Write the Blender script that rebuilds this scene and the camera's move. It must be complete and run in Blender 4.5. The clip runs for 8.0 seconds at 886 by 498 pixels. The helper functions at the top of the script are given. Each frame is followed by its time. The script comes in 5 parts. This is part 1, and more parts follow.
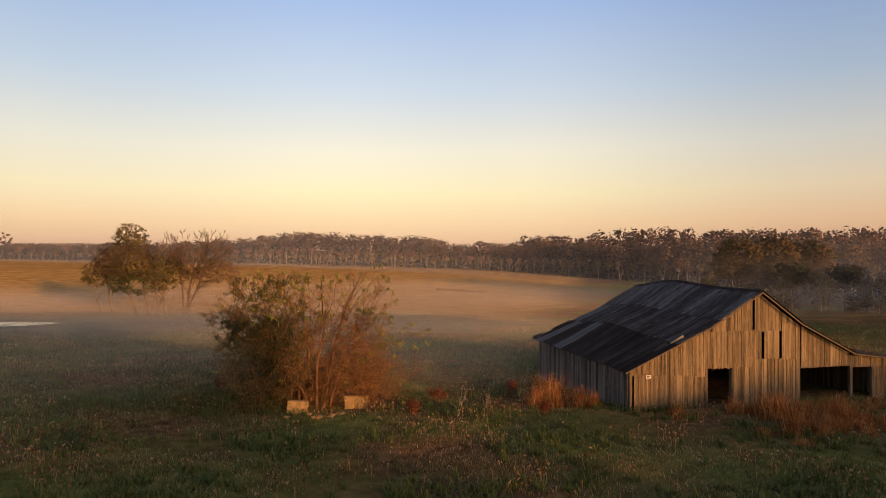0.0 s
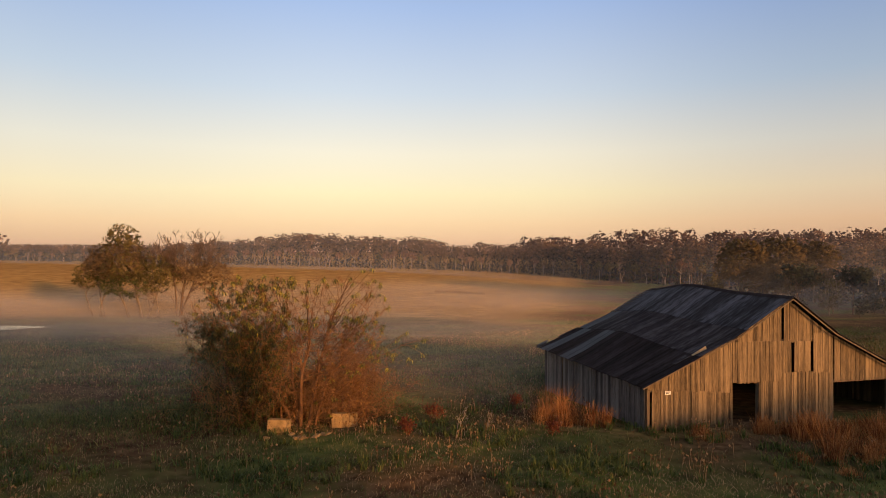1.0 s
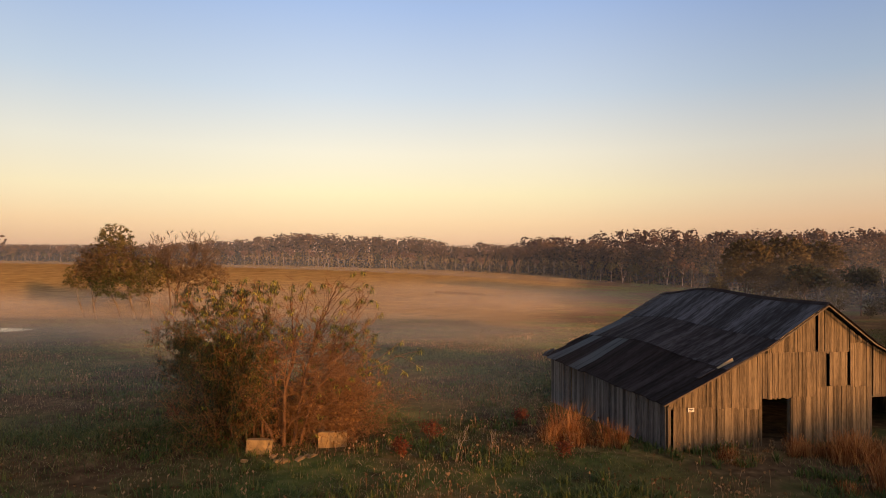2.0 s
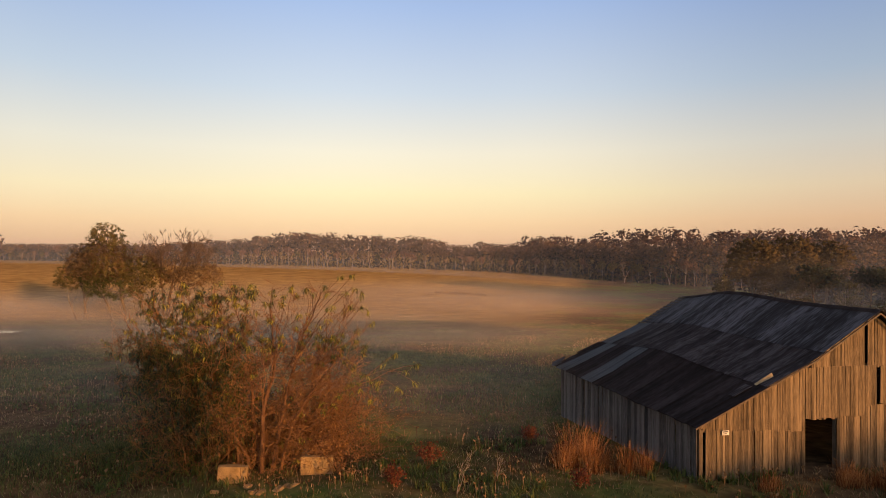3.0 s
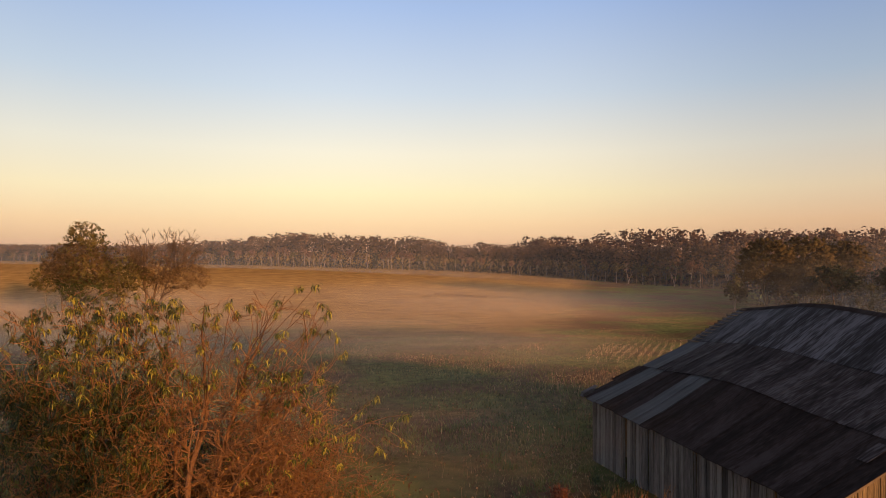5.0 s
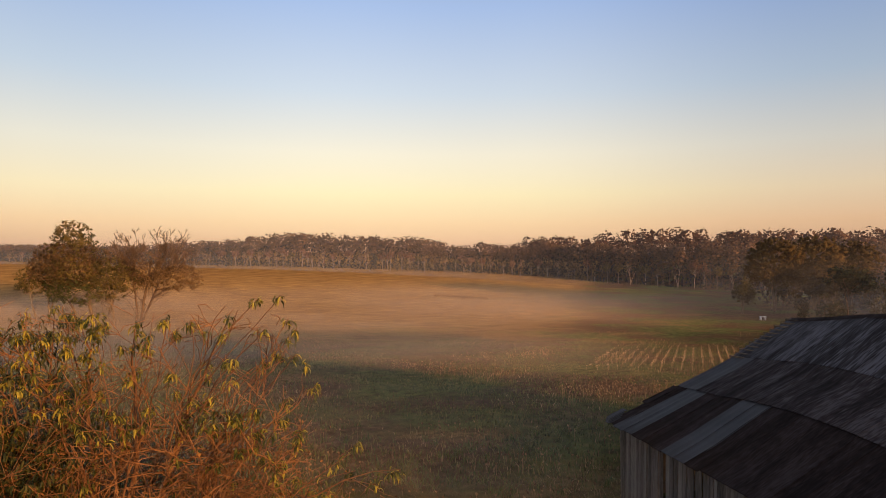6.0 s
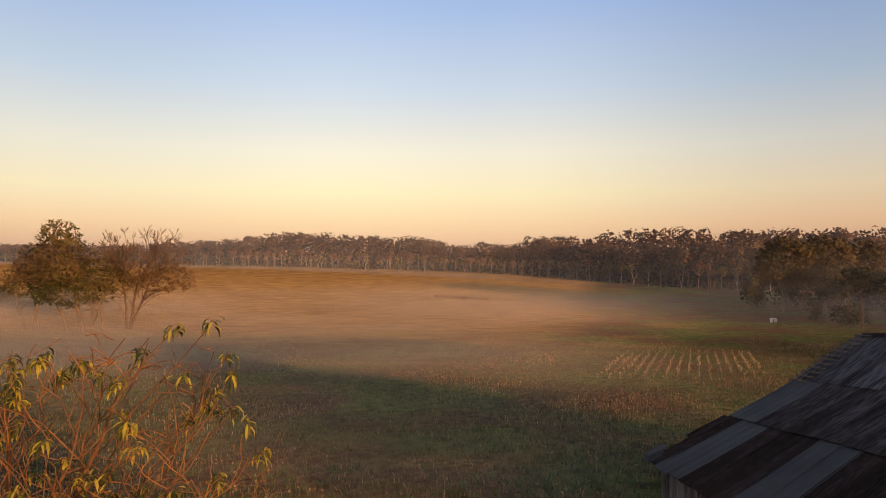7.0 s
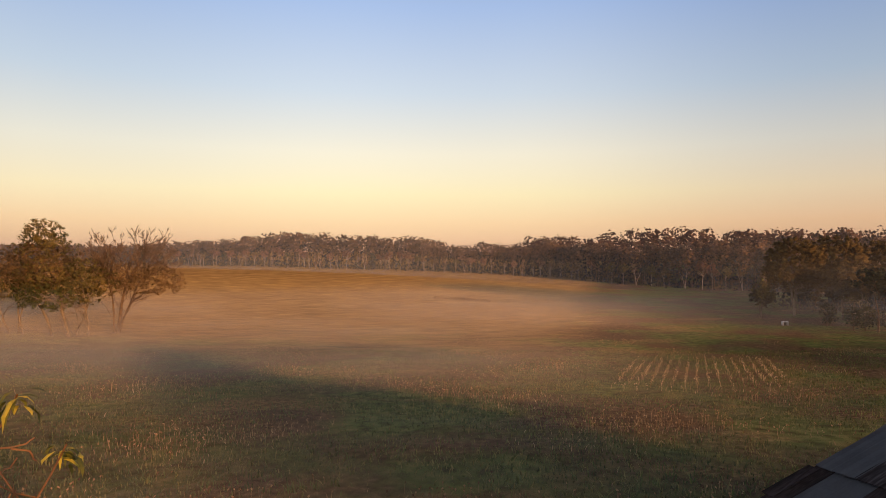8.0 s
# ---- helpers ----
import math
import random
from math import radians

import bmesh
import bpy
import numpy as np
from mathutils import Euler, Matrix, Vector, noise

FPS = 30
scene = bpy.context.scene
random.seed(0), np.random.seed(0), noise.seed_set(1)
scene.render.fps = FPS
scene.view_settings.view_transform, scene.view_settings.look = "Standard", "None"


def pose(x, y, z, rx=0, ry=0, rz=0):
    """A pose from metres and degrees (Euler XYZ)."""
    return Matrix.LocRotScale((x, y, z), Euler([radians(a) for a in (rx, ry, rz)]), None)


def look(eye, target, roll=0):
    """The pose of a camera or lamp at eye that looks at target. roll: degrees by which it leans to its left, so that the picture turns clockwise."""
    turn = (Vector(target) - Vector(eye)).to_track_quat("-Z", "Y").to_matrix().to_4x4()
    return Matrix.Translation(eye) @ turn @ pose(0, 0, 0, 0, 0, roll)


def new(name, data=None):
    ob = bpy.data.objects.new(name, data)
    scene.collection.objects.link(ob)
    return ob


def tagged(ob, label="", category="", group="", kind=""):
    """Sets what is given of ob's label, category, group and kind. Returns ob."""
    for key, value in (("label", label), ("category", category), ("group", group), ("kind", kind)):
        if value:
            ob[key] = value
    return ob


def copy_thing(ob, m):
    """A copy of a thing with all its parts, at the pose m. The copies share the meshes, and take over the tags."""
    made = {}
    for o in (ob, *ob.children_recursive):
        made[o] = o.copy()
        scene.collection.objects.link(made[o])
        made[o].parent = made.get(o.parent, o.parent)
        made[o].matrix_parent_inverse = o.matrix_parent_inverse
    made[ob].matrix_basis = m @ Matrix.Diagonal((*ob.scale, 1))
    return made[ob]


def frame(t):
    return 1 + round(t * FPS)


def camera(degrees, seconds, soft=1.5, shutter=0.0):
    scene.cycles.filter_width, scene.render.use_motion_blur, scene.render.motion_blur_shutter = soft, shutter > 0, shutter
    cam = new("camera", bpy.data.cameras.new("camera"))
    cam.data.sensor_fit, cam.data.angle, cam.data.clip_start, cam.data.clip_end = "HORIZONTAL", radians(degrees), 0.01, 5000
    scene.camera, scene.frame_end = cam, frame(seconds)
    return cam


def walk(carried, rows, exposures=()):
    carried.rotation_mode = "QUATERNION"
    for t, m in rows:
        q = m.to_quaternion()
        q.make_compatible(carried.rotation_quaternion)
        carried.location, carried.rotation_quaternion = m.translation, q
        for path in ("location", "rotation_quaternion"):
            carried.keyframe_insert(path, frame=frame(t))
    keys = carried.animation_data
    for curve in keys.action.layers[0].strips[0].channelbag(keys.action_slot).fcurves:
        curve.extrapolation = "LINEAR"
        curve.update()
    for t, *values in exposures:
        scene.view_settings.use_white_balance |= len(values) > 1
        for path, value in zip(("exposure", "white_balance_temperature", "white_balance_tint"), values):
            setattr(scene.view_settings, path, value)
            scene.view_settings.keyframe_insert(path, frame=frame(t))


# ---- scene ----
cam = camera(76.5, 8.0, 0.8)
PATH = [
    (0, (0.031, 0.023, 9.559), (0.022, 2.022, 9.564), 0.1),
    (0.5, (0.069, 1.605, 9.611), (0.061, 3.605, 9.617), 0.1),
    (1, (0.161, 3.342, 9.62), (0.153, 5.342, 9.629), 0.1),
    (1.5, (0.212, 4.832, 9.652), (0.204, 6.832, 9.662), 0.1),
    (3, (0.249, 9.887, 9.733), (0.241, 11.887, 9.74), 0.1),
    (3.5, (0.249, 11.61, 9.731), (0.242, 13.61, 9.738), 0.1),
    (4, (0.215, 13.592, 9.712), (0.209, 15.592, 9.719), 0.1),
    (4.5, (0.185, 15.513, 9.722), (0.179, 17.513, 9.73), 0.1),
    (6, (0.088, 21.94, 9.753), (0.083, 23.94, 9.763), 0.1),
    (6.5, (0.027, 24.105, 9.785), (0.021, 26.105, 9.794), 0.1),
    (7, (-0.024, 26.342, 9.839), (-0.029, 28.342, 9.848), 0.1),
    (7.5, (-0.137, 28.737, 9.873), (-0.141, 30.737, 9.883), 0.1),
    (8, (-0.204, 31.032, 9.948), (-0.207, 33.032, 9.957), 0.1),
]
walk(cam, [(t, look(eye, target, roll)) for t, eye, target, roll in PATH])

# ---- sky and sun ----
SUN_UP, SUN_SIDE = 7.0, 42.0          # degrees above the horizon; degrees to the right of straight behind the first view
to_sun = Vector((math.sin(radians(SUN_SIDE)) * math.cos(radians(SUN_UP)),
                 -math.cos(radians(SUN_SIDE)) * math.cos(radians(SUN_UP)), math.sin(radians(SUN_UP))))
sun = new("sun", bpy.data.lights.new("sun", "SUN"))
sun.data.energy, sun.data.angle, sun.data.color = 5.0, radians(1.2), (1.0, 0.46, 0.15)
sun.matrix_world = look(to_sun * 50, (0, 0, 0))

world = bpy.data.worlds.new("dawn_sky")
scene.world = world
world.use_nodes = True
wt = world.node_tree
wt.nodes.clear()


def wnode(kind, **inputs):
    n = wt.nodes.new(kind)
    for k, v in inputs.items():
        n.inputs[k].default_value = v
    return n


def ramp_stops(node, stops):
    els = node.color_ramp.elements
    while len(els) < len(stops):
        els.new(1.0)
    for el, (at, col) in zip(els, stops):
        el.position, el.color = at, (*col, 1)


coord = wnode("ShaderNodeTexCoord")
split = wnode("ShaderNodeSeparateXYZ")
wt.links.new(coord.outputs["Generated"], split.inputs[0])
# sky colour by the sine of the elevation, for the middle and for the sides of the view
warm, cool = wnode("ShaderNodeValToRGB"), wnode("ShaderNodeValToRGB")
ramp_stops(warm, [(0.0, (0.80, 0.46, 0.31)), (0.05, (0.95, 0.62, 0.36)), (0.10, (0.99, 0.79, 0.45)), (0.17, (0.93, 0.81, 0.61)), (0.27, (0.63, 0.68, 0.75)), (0.40, (0.39, 0.51, 0.78)), (0.6, (0.20, 0.21, 0.27)), (1.0, (0.10, 0.10, 0.12))])
ramp_stops(cool, [(0.0, (0.50, 0.27, 0.20)), (0.05, (0.70, 0.41, 0.25)), (0.10, (0.72, 0.53, 0.35)), (0.17, (0.59, 0.54, 0.48)), (0.26, (0.37, 0.44, 0.55)), (0.40, (0.20, 0.30, 0.56)), (0.6, (0.17, 0.18, 0.24)), (1.0, (0.10, 0.10, 0.12))])
side = wnode("ShaderNodeMapRange", **{"From Min": -1.0, "From Max": 1.0})
wt.links.new(split.outputs["X"], side.inputs["Value"])
spread = wnode("ShaderNodeValToRGB")
spread.color_ramp.interpolation = "EASE"
ramp_stops(spread, [(0.0, (1, 1, 1)), (0.13, (1, 1, 1)), (0.21, (0.45, 0.45, 0.45)), (0.42, (0.0, 0.0, 0.0)), (0.55, (0.1, 0.1, 0.1)), (0.82, (1, 1, 1))])
wt.links.new(side.outputs[0], spread.inputs[0])
both = wnode("ShaderNodeMix")
both.data_type = "RGBA"
wt.links.new(split.outputs["Z"], warm.inputs[0])
wt.links.new(split.outputs["Z"], cool.inputs[0])
wt.links.new(spread.outputs[0], both.inputs["Factor"])
wt.links.new(warm.outputs[0], both.inputs["A"])
wt.links.new(cool.outputs[0], both.inputs["B"])
# towards the sun, behind the first view, the low sky glows
glow = wnode("ShaderNodeValToRGB")
ramp_stops(glow, [(0.0, (1.0, 0.50, 0.20)), (0.12, (0.95, 0.52, 0.24)), (0.3, (0.5, 0.36, 0.26)), (0.55, (0.18, 0.17, 0.19)), (1.0, (0.10, 0.10, 0.12))])
wt.links.new(split.outputs["Z"], glow.inputs[0])
near_sun = wnode("ShaderNodeVectorMath")
near_sun.operation = "DOT_PRODUCT"
near_sun.inputs[1].default_value = to_sun
wt.links.new(coord.outputs["Generated"], near_sun.inputs[0])
rear = wnode("ShaderNodeMapRange", **{"From Min": 0.1, "From Max": 0.95})
rear.interpolation_type = "SMOOTHSTEP"
wt.links.new(near_sun.outputs["Value"], rear.inputs["Value"])
lit = wnode("ShaderNodeMix")
lit.data_type = "RGBA"
wt.links.new(rear.outputs[0], lit.inputs["Factor"])
wt.links.new(both.outputs["Result"], lit.inputs["A"])
wt.links.new(glow.outputs[0], lit.inputs["B"])
force = wnode("ShaderNodeMath")
force.operation = "MULTIPLY_ADD"
force.inputs[1].default_value, force.inputs[2].default_value = 2.0, 0.92
wt.links.new(rear.outputs[0], force.inputs[0])
nishita = wnode("ShaderNodeTexSky")
nishita.sky_type, nishita.sun_disc = "NISHITA", False
nishita.sun_elevation, nishita.sun_rotation = radians(SUN_UP), radians(180 - SUN_SIDE)
bg_sky, bg_dawn, bg_sum = wnode("ShaderNodeBackground", Strength=0.04), wnode("ShaderNodeBackground", Strength=0.92), wnode("ShaderNodeAddShader")
wt.links.new(nishita.outputs[0], bg_sky.inputs[0])
wt.links.new(lit.outputs["Result"], bg_dawn.inputs[0])
wt.links.new(force.outputs[0], bg_dawn.inputs["Strength"])
wt.links.new(bg_sky.outputs[0], bg_sum.inputs[0])
wt.links.new(bg_dawn.outputs[0], bg_sum.inputs[1])
wt.links.new(bg_sum.outputs[0], wnode("ShaderNodeOutputWorld").inputs[0])
scene.view_settings.exposure = 0.0
scene.cycles.transparent_max_bounces = 48


# ---- materials ----
def material(name, colours, scale=3.0, fine=40.0, rough=0.9, bump=0.3, metal=0.0, stretch=(1, 1, 1), by="", leafy=0.0, spec=0.3, vary=0.6, grain=0.45, turn=0.0):
    """Colours blended by noise at two scales; by: 'island', 'object' or 'both' adds a random shift for each piece."""
    m = bpy.data.materials.new(name)
    m.use_nodes = True
    t = m.node_tree
    b = t.nodes["Principled BSDF"]
    b.inputs["Roughness"].default_value, b.inputs["Metallic"].default_value = rough, metal
    b.inputs["Specular IOR Level"].default_value = spec
    geo = t.nodes.new("ShaderNodeTexCoord")
    mp = t.nodes.new("ShaderNodeMapping")
    mp.inputs["Scale"].default_value = stretch
    straight = t.nodes.new("ShaderNodeMapping")
    straight.inputs["Rotation"].default_value = (0, 0, -turn)
    t.links.new(geo.outputs["Object"], straight.inputs[0])
    t.links.new(straight.outputs[0], mp.inputs[0])
    big, small = t.nodes.new("ShaderNodeTexNoise"), t.nodes.new("ShaderNodeTexNoise")
    big.inputs["Scale"].default_value, small.inputs["Scale"].default_value = scale, fine
    big.inputs["Detail"].default_value, small.inputs["Detail"].default_value = 5, 4
    t.links.new(mp.outputs[0], big.inputs["Vector"])
    t.links.new(mp.outputs[0], small.inputs["Vector"])
    add = t.nodes.new("ShaderNodeMath")
    add.operation = "MULTIPLY_ADD"
    add.inputs[1].default_value, add.inputs[2].default_value = grain, -0.5 * grain
    t.links.new(small.outputs["Fac"], add.inputs[0])
    tot = t.nodes.new("ShaderNodeMath")
    tot.operation = "ADD"
    t.links.new(big.outputs["Fac"], tot.inputs[0])
    t.links.new(add.outputs[0], tot.inputs[1])
    last = tot
    if by:
        src = t.nodes.new("ShaderNodeObjectInfo" if by == "object" else "ShaderNodeNewGeometry")
        out = src.outputs["Random" if by == "object" else "Random Per Island"]
        if by == "both":
            whole, blend = t.nodes.new("ShaderNodeObjectInfo"), t.nodes.new("ShaderNodeMix")
            blend.inputs["Factor"].default_value = 0.5
            t.links.new(out, blend.inputs["A"])
            t.links.new(whole.outputs["Random"], blend.inputs["B"])
            out = blend.outputs["Result"]
        rnd = t.nodes.new("ShaderNodeMath")
        rnd.operation = "MULTIPLY_ADD"
        rnd.inputs[1].default_value, rnd.inputs[2].default_value = vary, -0.5 * vary
        t.links.new(out, rnd.inputs[0])
        last = t.nodes.new("ShaderNodeMath")
        last.operation = "ADD"
        t.links.new(tot.outputs[0], last.inputs[0])
        t.links.new(rnd.outputs[0], last.inputs[1])
    r = t.nodes.new("ShaderNodeValToRGB")
    n = len(colours)
    ramp_stops(r, [(0.28 + 0.44 * i / max(1, n - 1), c) for i, c in enumerate(colours)])
    t.links.new(last.outputs[0], r.inputs[0])
    t.links.new(r.outputs[0], b.inputs["Base Color"])
    if bump:
        bp = t.nodes.new("ShaderNodeBump")
        bp.inputs["Strength"].default_value, bp.inputs["Distance"].default_value = bump, 0.02
        t.links.new(small.outputs["Fac"], bp.inputs["Height"])
        t.links.new(bp.outputs[0], b.inputs["Normal"])
    if leafy:
        tr, mx = t.nodes.new("ShaderNodeBsdfTranslucent"), t.nodes.new("ShaderNodeMixShader")
        mx.inputs[0].default_value = leafy
        t.links.new(r.outputs[0], tr.inputs[0])
        t.links.new(b.outputs[0], mx.inputs[1])
        t.links.new(tr.outputs[0], mx.inputs[2])
        t.links.new(mx.outputs[0], t.nodes["Material Output"].inputs[0])
    return m


M_BARN = material("weathered_boards", [(0.048, 0.035, 0.021), (0.158, 0.114, 0.066), (0.30, 0.22, 0.127)], 1.0, 15, 0.9, 0.6, stretch=(4, 4, 0.16), by="object", vary=0.2, grain=0.72)
# darker, greyer copy of the boards, with the side wall's shade in the colour
M_BARN_SHADED = material("shaded_weathered_boards", [(0.042, 0.037, 0.033), (0.115, 0.102, 0.09), (0.21, 0.188, 0.168)], 1.0, 15, 0.92, 0.6, stretch=(4, 4, 0.16), by="object", vary=0.25, grain=0.75)
M_BEAM = material("rough_timber", [(0.09, 0.07, 0.05), (0.2, 0.15, 0.1)], 2, 30, 0.9, 0.4, stretch=(3, 3, 0.5))
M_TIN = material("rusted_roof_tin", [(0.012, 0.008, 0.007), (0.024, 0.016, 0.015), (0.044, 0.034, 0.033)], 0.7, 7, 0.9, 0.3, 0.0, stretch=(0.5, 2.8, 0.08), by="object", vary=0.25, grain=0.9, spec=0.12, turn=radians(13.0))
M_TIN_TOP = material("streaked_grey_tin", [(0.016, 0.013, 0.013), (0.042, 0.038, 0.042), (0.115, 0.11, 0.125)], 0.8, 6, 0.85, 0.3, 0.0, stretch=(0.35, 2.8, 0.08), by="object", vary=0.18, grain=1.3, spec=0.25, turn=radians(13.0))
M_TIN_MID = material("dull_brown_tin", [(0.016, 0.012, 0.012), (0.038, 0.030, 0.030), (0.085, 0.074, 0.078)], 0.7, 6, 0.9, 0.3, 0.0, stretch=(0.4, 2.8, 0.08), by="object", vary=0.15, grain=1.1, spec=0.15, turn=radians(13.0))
M_TIN_NEW = material("grey_roof_tin", [(0.04, 0.04, 0.044), (0.065, 0.065, 0.07)], 0.8, 14, 0.65, 0.15, 0.1)
M_PAPER = material("white_paper", [(0.7, 0.68, 0.6), (0.8, 0.78, 0.72)], 9, 60, 0.8, 0)
M_INK_SHADE = material("dark_print_and_shade", [(0.05, 0.05, 0.05), (0.08, 0.08, 0.08)], 9, 60, 0.8, 0)
M_CONC = material("old_concrete", [(0.20, 0.135, 0.06), (0.42, 0.28, 0.13)], 2.5, 40, 0.95, 0.5)
M_BARK = material("grey_brown_bark", [(0.07, 0.045, 0.027), (0.16, 0.105, 0.065)], 3, 35, 0.9, 0.4, stretch=(1, 1, 0.4))
M_TWIG = material("red_brown_twigs", [(0.11, 0.050, 0.020), (0.33, 0.165, 0.065)], 1.2, 9, 0.9, 0)
M_STEM = material("red_brown_stems", [(0.09, 0.045, 0.022), (0.22, 0.115, 0.055)], 3, 30, 0.9, 0.3, stretch=(1, 1, 0.4))
M_LEAF = material("yellow_green_leaves", [(0.035, 0.048, 0.010), (0.13, 0.135, 0.02), (0.40, 0.34, 0.045)], 0.35, 5, 0.55, 0, by="island", leafy=0.25)
M_LEAFD = material("dark_green_leaves", [(0.02, 0.03, 0.01), (0.045, 0.055, 0.015), (0.11, 0.1, 0.02)], 0.4, 5, 0.55, 0, by="island", leafy=0.2)
M_RUST = material("rust_brown_leaves", [(0.08, 0.038, 0.012), (0.19, 0.09, 0.025), (0.31, 0.155, 0.045)], 0.4, 5, 0.8, 0, by="island", leafy=0.15)
M_OLIVE = material("olive_crown", [(0.035, 0.042, 0.014), (0.09, 0.098, 0.030), (0.19, 0.165, 0.05)], 0.15, 1.5, 0.8, 0, by="both", leafy=0.4, vary=0.45)
M_RUSSET = material("russet_crown", [(0.09, 0.048, 0.032), (0.19, 0.10, 0.062), (0.31, 0.17, 0.10)], 0.25, 2.2, 0.8, 0, by="both", leafy=0.4, vary=0.45)
M_RUSTC = material("brown_crown", [(0.075, 0.05, 0.026), (0.165, 0.105, 0.05), (0.27, 0.175, 0.085)], 0.25, 2.2, 0.8, 0, by="both", leafy=0.4, vary=0.45)
M_DUSKY = material("dusky_olive_crown", [(0.040, 0.031, 0.014), (0.085, 0.062, 0.027), (0.145, 0.105, 0.042)], 0.25, 2.2, 0.85, 0, by="both", leafy=0.5, vary=0.3)
M_STEMW = material("dull_tan_bark", [(0.10, 0.075, 0.05), (0.22, 0.165, 0.11)], 0.5, 4, 0.9, 0)
M_DARKC = material("dark_evergreen_crown", [(0.012, 0.018, 0.010), (0.03, 0.036, 0.016), (0.05, 0.05, 0.02)], 0.15, 1.5, 0.8, 0, by="island")
M_GOLDEN = material("olive_gold_crown", [(0.04, 0.038, 0.014), (0.10, 0.085, 0.028), (0.19, 0.14, 0.045)], 0.25, 2.2, 0.8, 0, by="both", leafy=0.35, vary=0.45)
# near-black, because the shade under the trees is put into this colour
M_UNDER = material("shade_dark_understorey", [(0.005, 0.009, 0.010), (0.011, 0.016, 0.016), (0.02, 0.025, 0.022)], 0.15, 1.5, 0.9, 0, by="island")
M_WOODS = material("mixed_autumn_woods", [(0.065, 0.048, 0.034), (0.14, 0.09, 0.06), (0.23, 0.14, 0.088)], 0.11, 1.0, 0.9, 0, by="island", leafy=0.3, vary=0.25)
M_HILL = material("red_brown_hill_woods", [(0.048, 0.030, 0.024), (0.105, 0.060, 0.044), (0.17, 0.096, 0.066)], 0.11, 1.0, 0.9, 0, by="island", leafy=0.3, vary=0.25)
M_PALE = material("pale_tree_bark", [(0.18, 0.14, 0.10), (0.40, 0.32, 0.24)], 0.5, 4, 0.9, 0)
M_GRASS = material("green_grass_blades", [(0.045, 0.062, 0.016), (0.09, 0.118, 0.03), (0.19, 0.165, 0.052)], 0.12, 1.2, 0.8, 0, by="island", leafy=0.15)
M_WEED = material("leafy_green_weeds", [(0.05, 0.075, 0.018), (0.09, 0.125, 0.028), (0.15, 0.15, 0.04)], 0.3, 2, 0.7, 0, by="island", leafy=0.2)
M_DRY = material("dry_weed_stalks", [(0.12, 0.075, 0.035), (0.24, 0.15, 0.075), (0.42, 0.29, 0.15)], 0.12, 1.2, 0.85, 0, by="island", leafy=0.15)
M_HEAD = material("tan_seed_heads", [(0.09, 0.05, 0.022), (0.22, 0.13, 0.058), (0.38, 0.24, 0.12)], 0.2, 2, 0.85, 0, by="island", leafy=0.2)
M_STRAW = material("pale_dry_straw", [(0.26, 0.17, 0.08), (0.42, 0.29, 0.15), (0.6, 0.43, 0.25)], 0.2, 2, 0.85, 0, by="island", leafy=0.2)
M_SEDGE = material("red_orange_sedge", [(0.14, 0.05, 0.016), (0.31, 0.125, 0.04), (0.5, 0.26, 0.1)], 0.8, 4, 0.85, 0, by="island", leafy=0.2)
M_REDL = material("dark_red_leaves", [(0.10, 0.028, 0.014), (0.22, 0.065, 0.025)], 0.5, 4, 0.8, 0, by="island", leafy=0.2)
M_BAREWOOD = material("pale_bare_wood", [(0.3, 0.22, 0.12), (0.45, 0.34, 0.2)], 3, 20, 0.8, 0.2)
M_WHITE = material("white_painted_board", [(0.7, 0.7, 0.7), (0.8, 0.8, 0.8)], 3, 30, 0.6, 0)


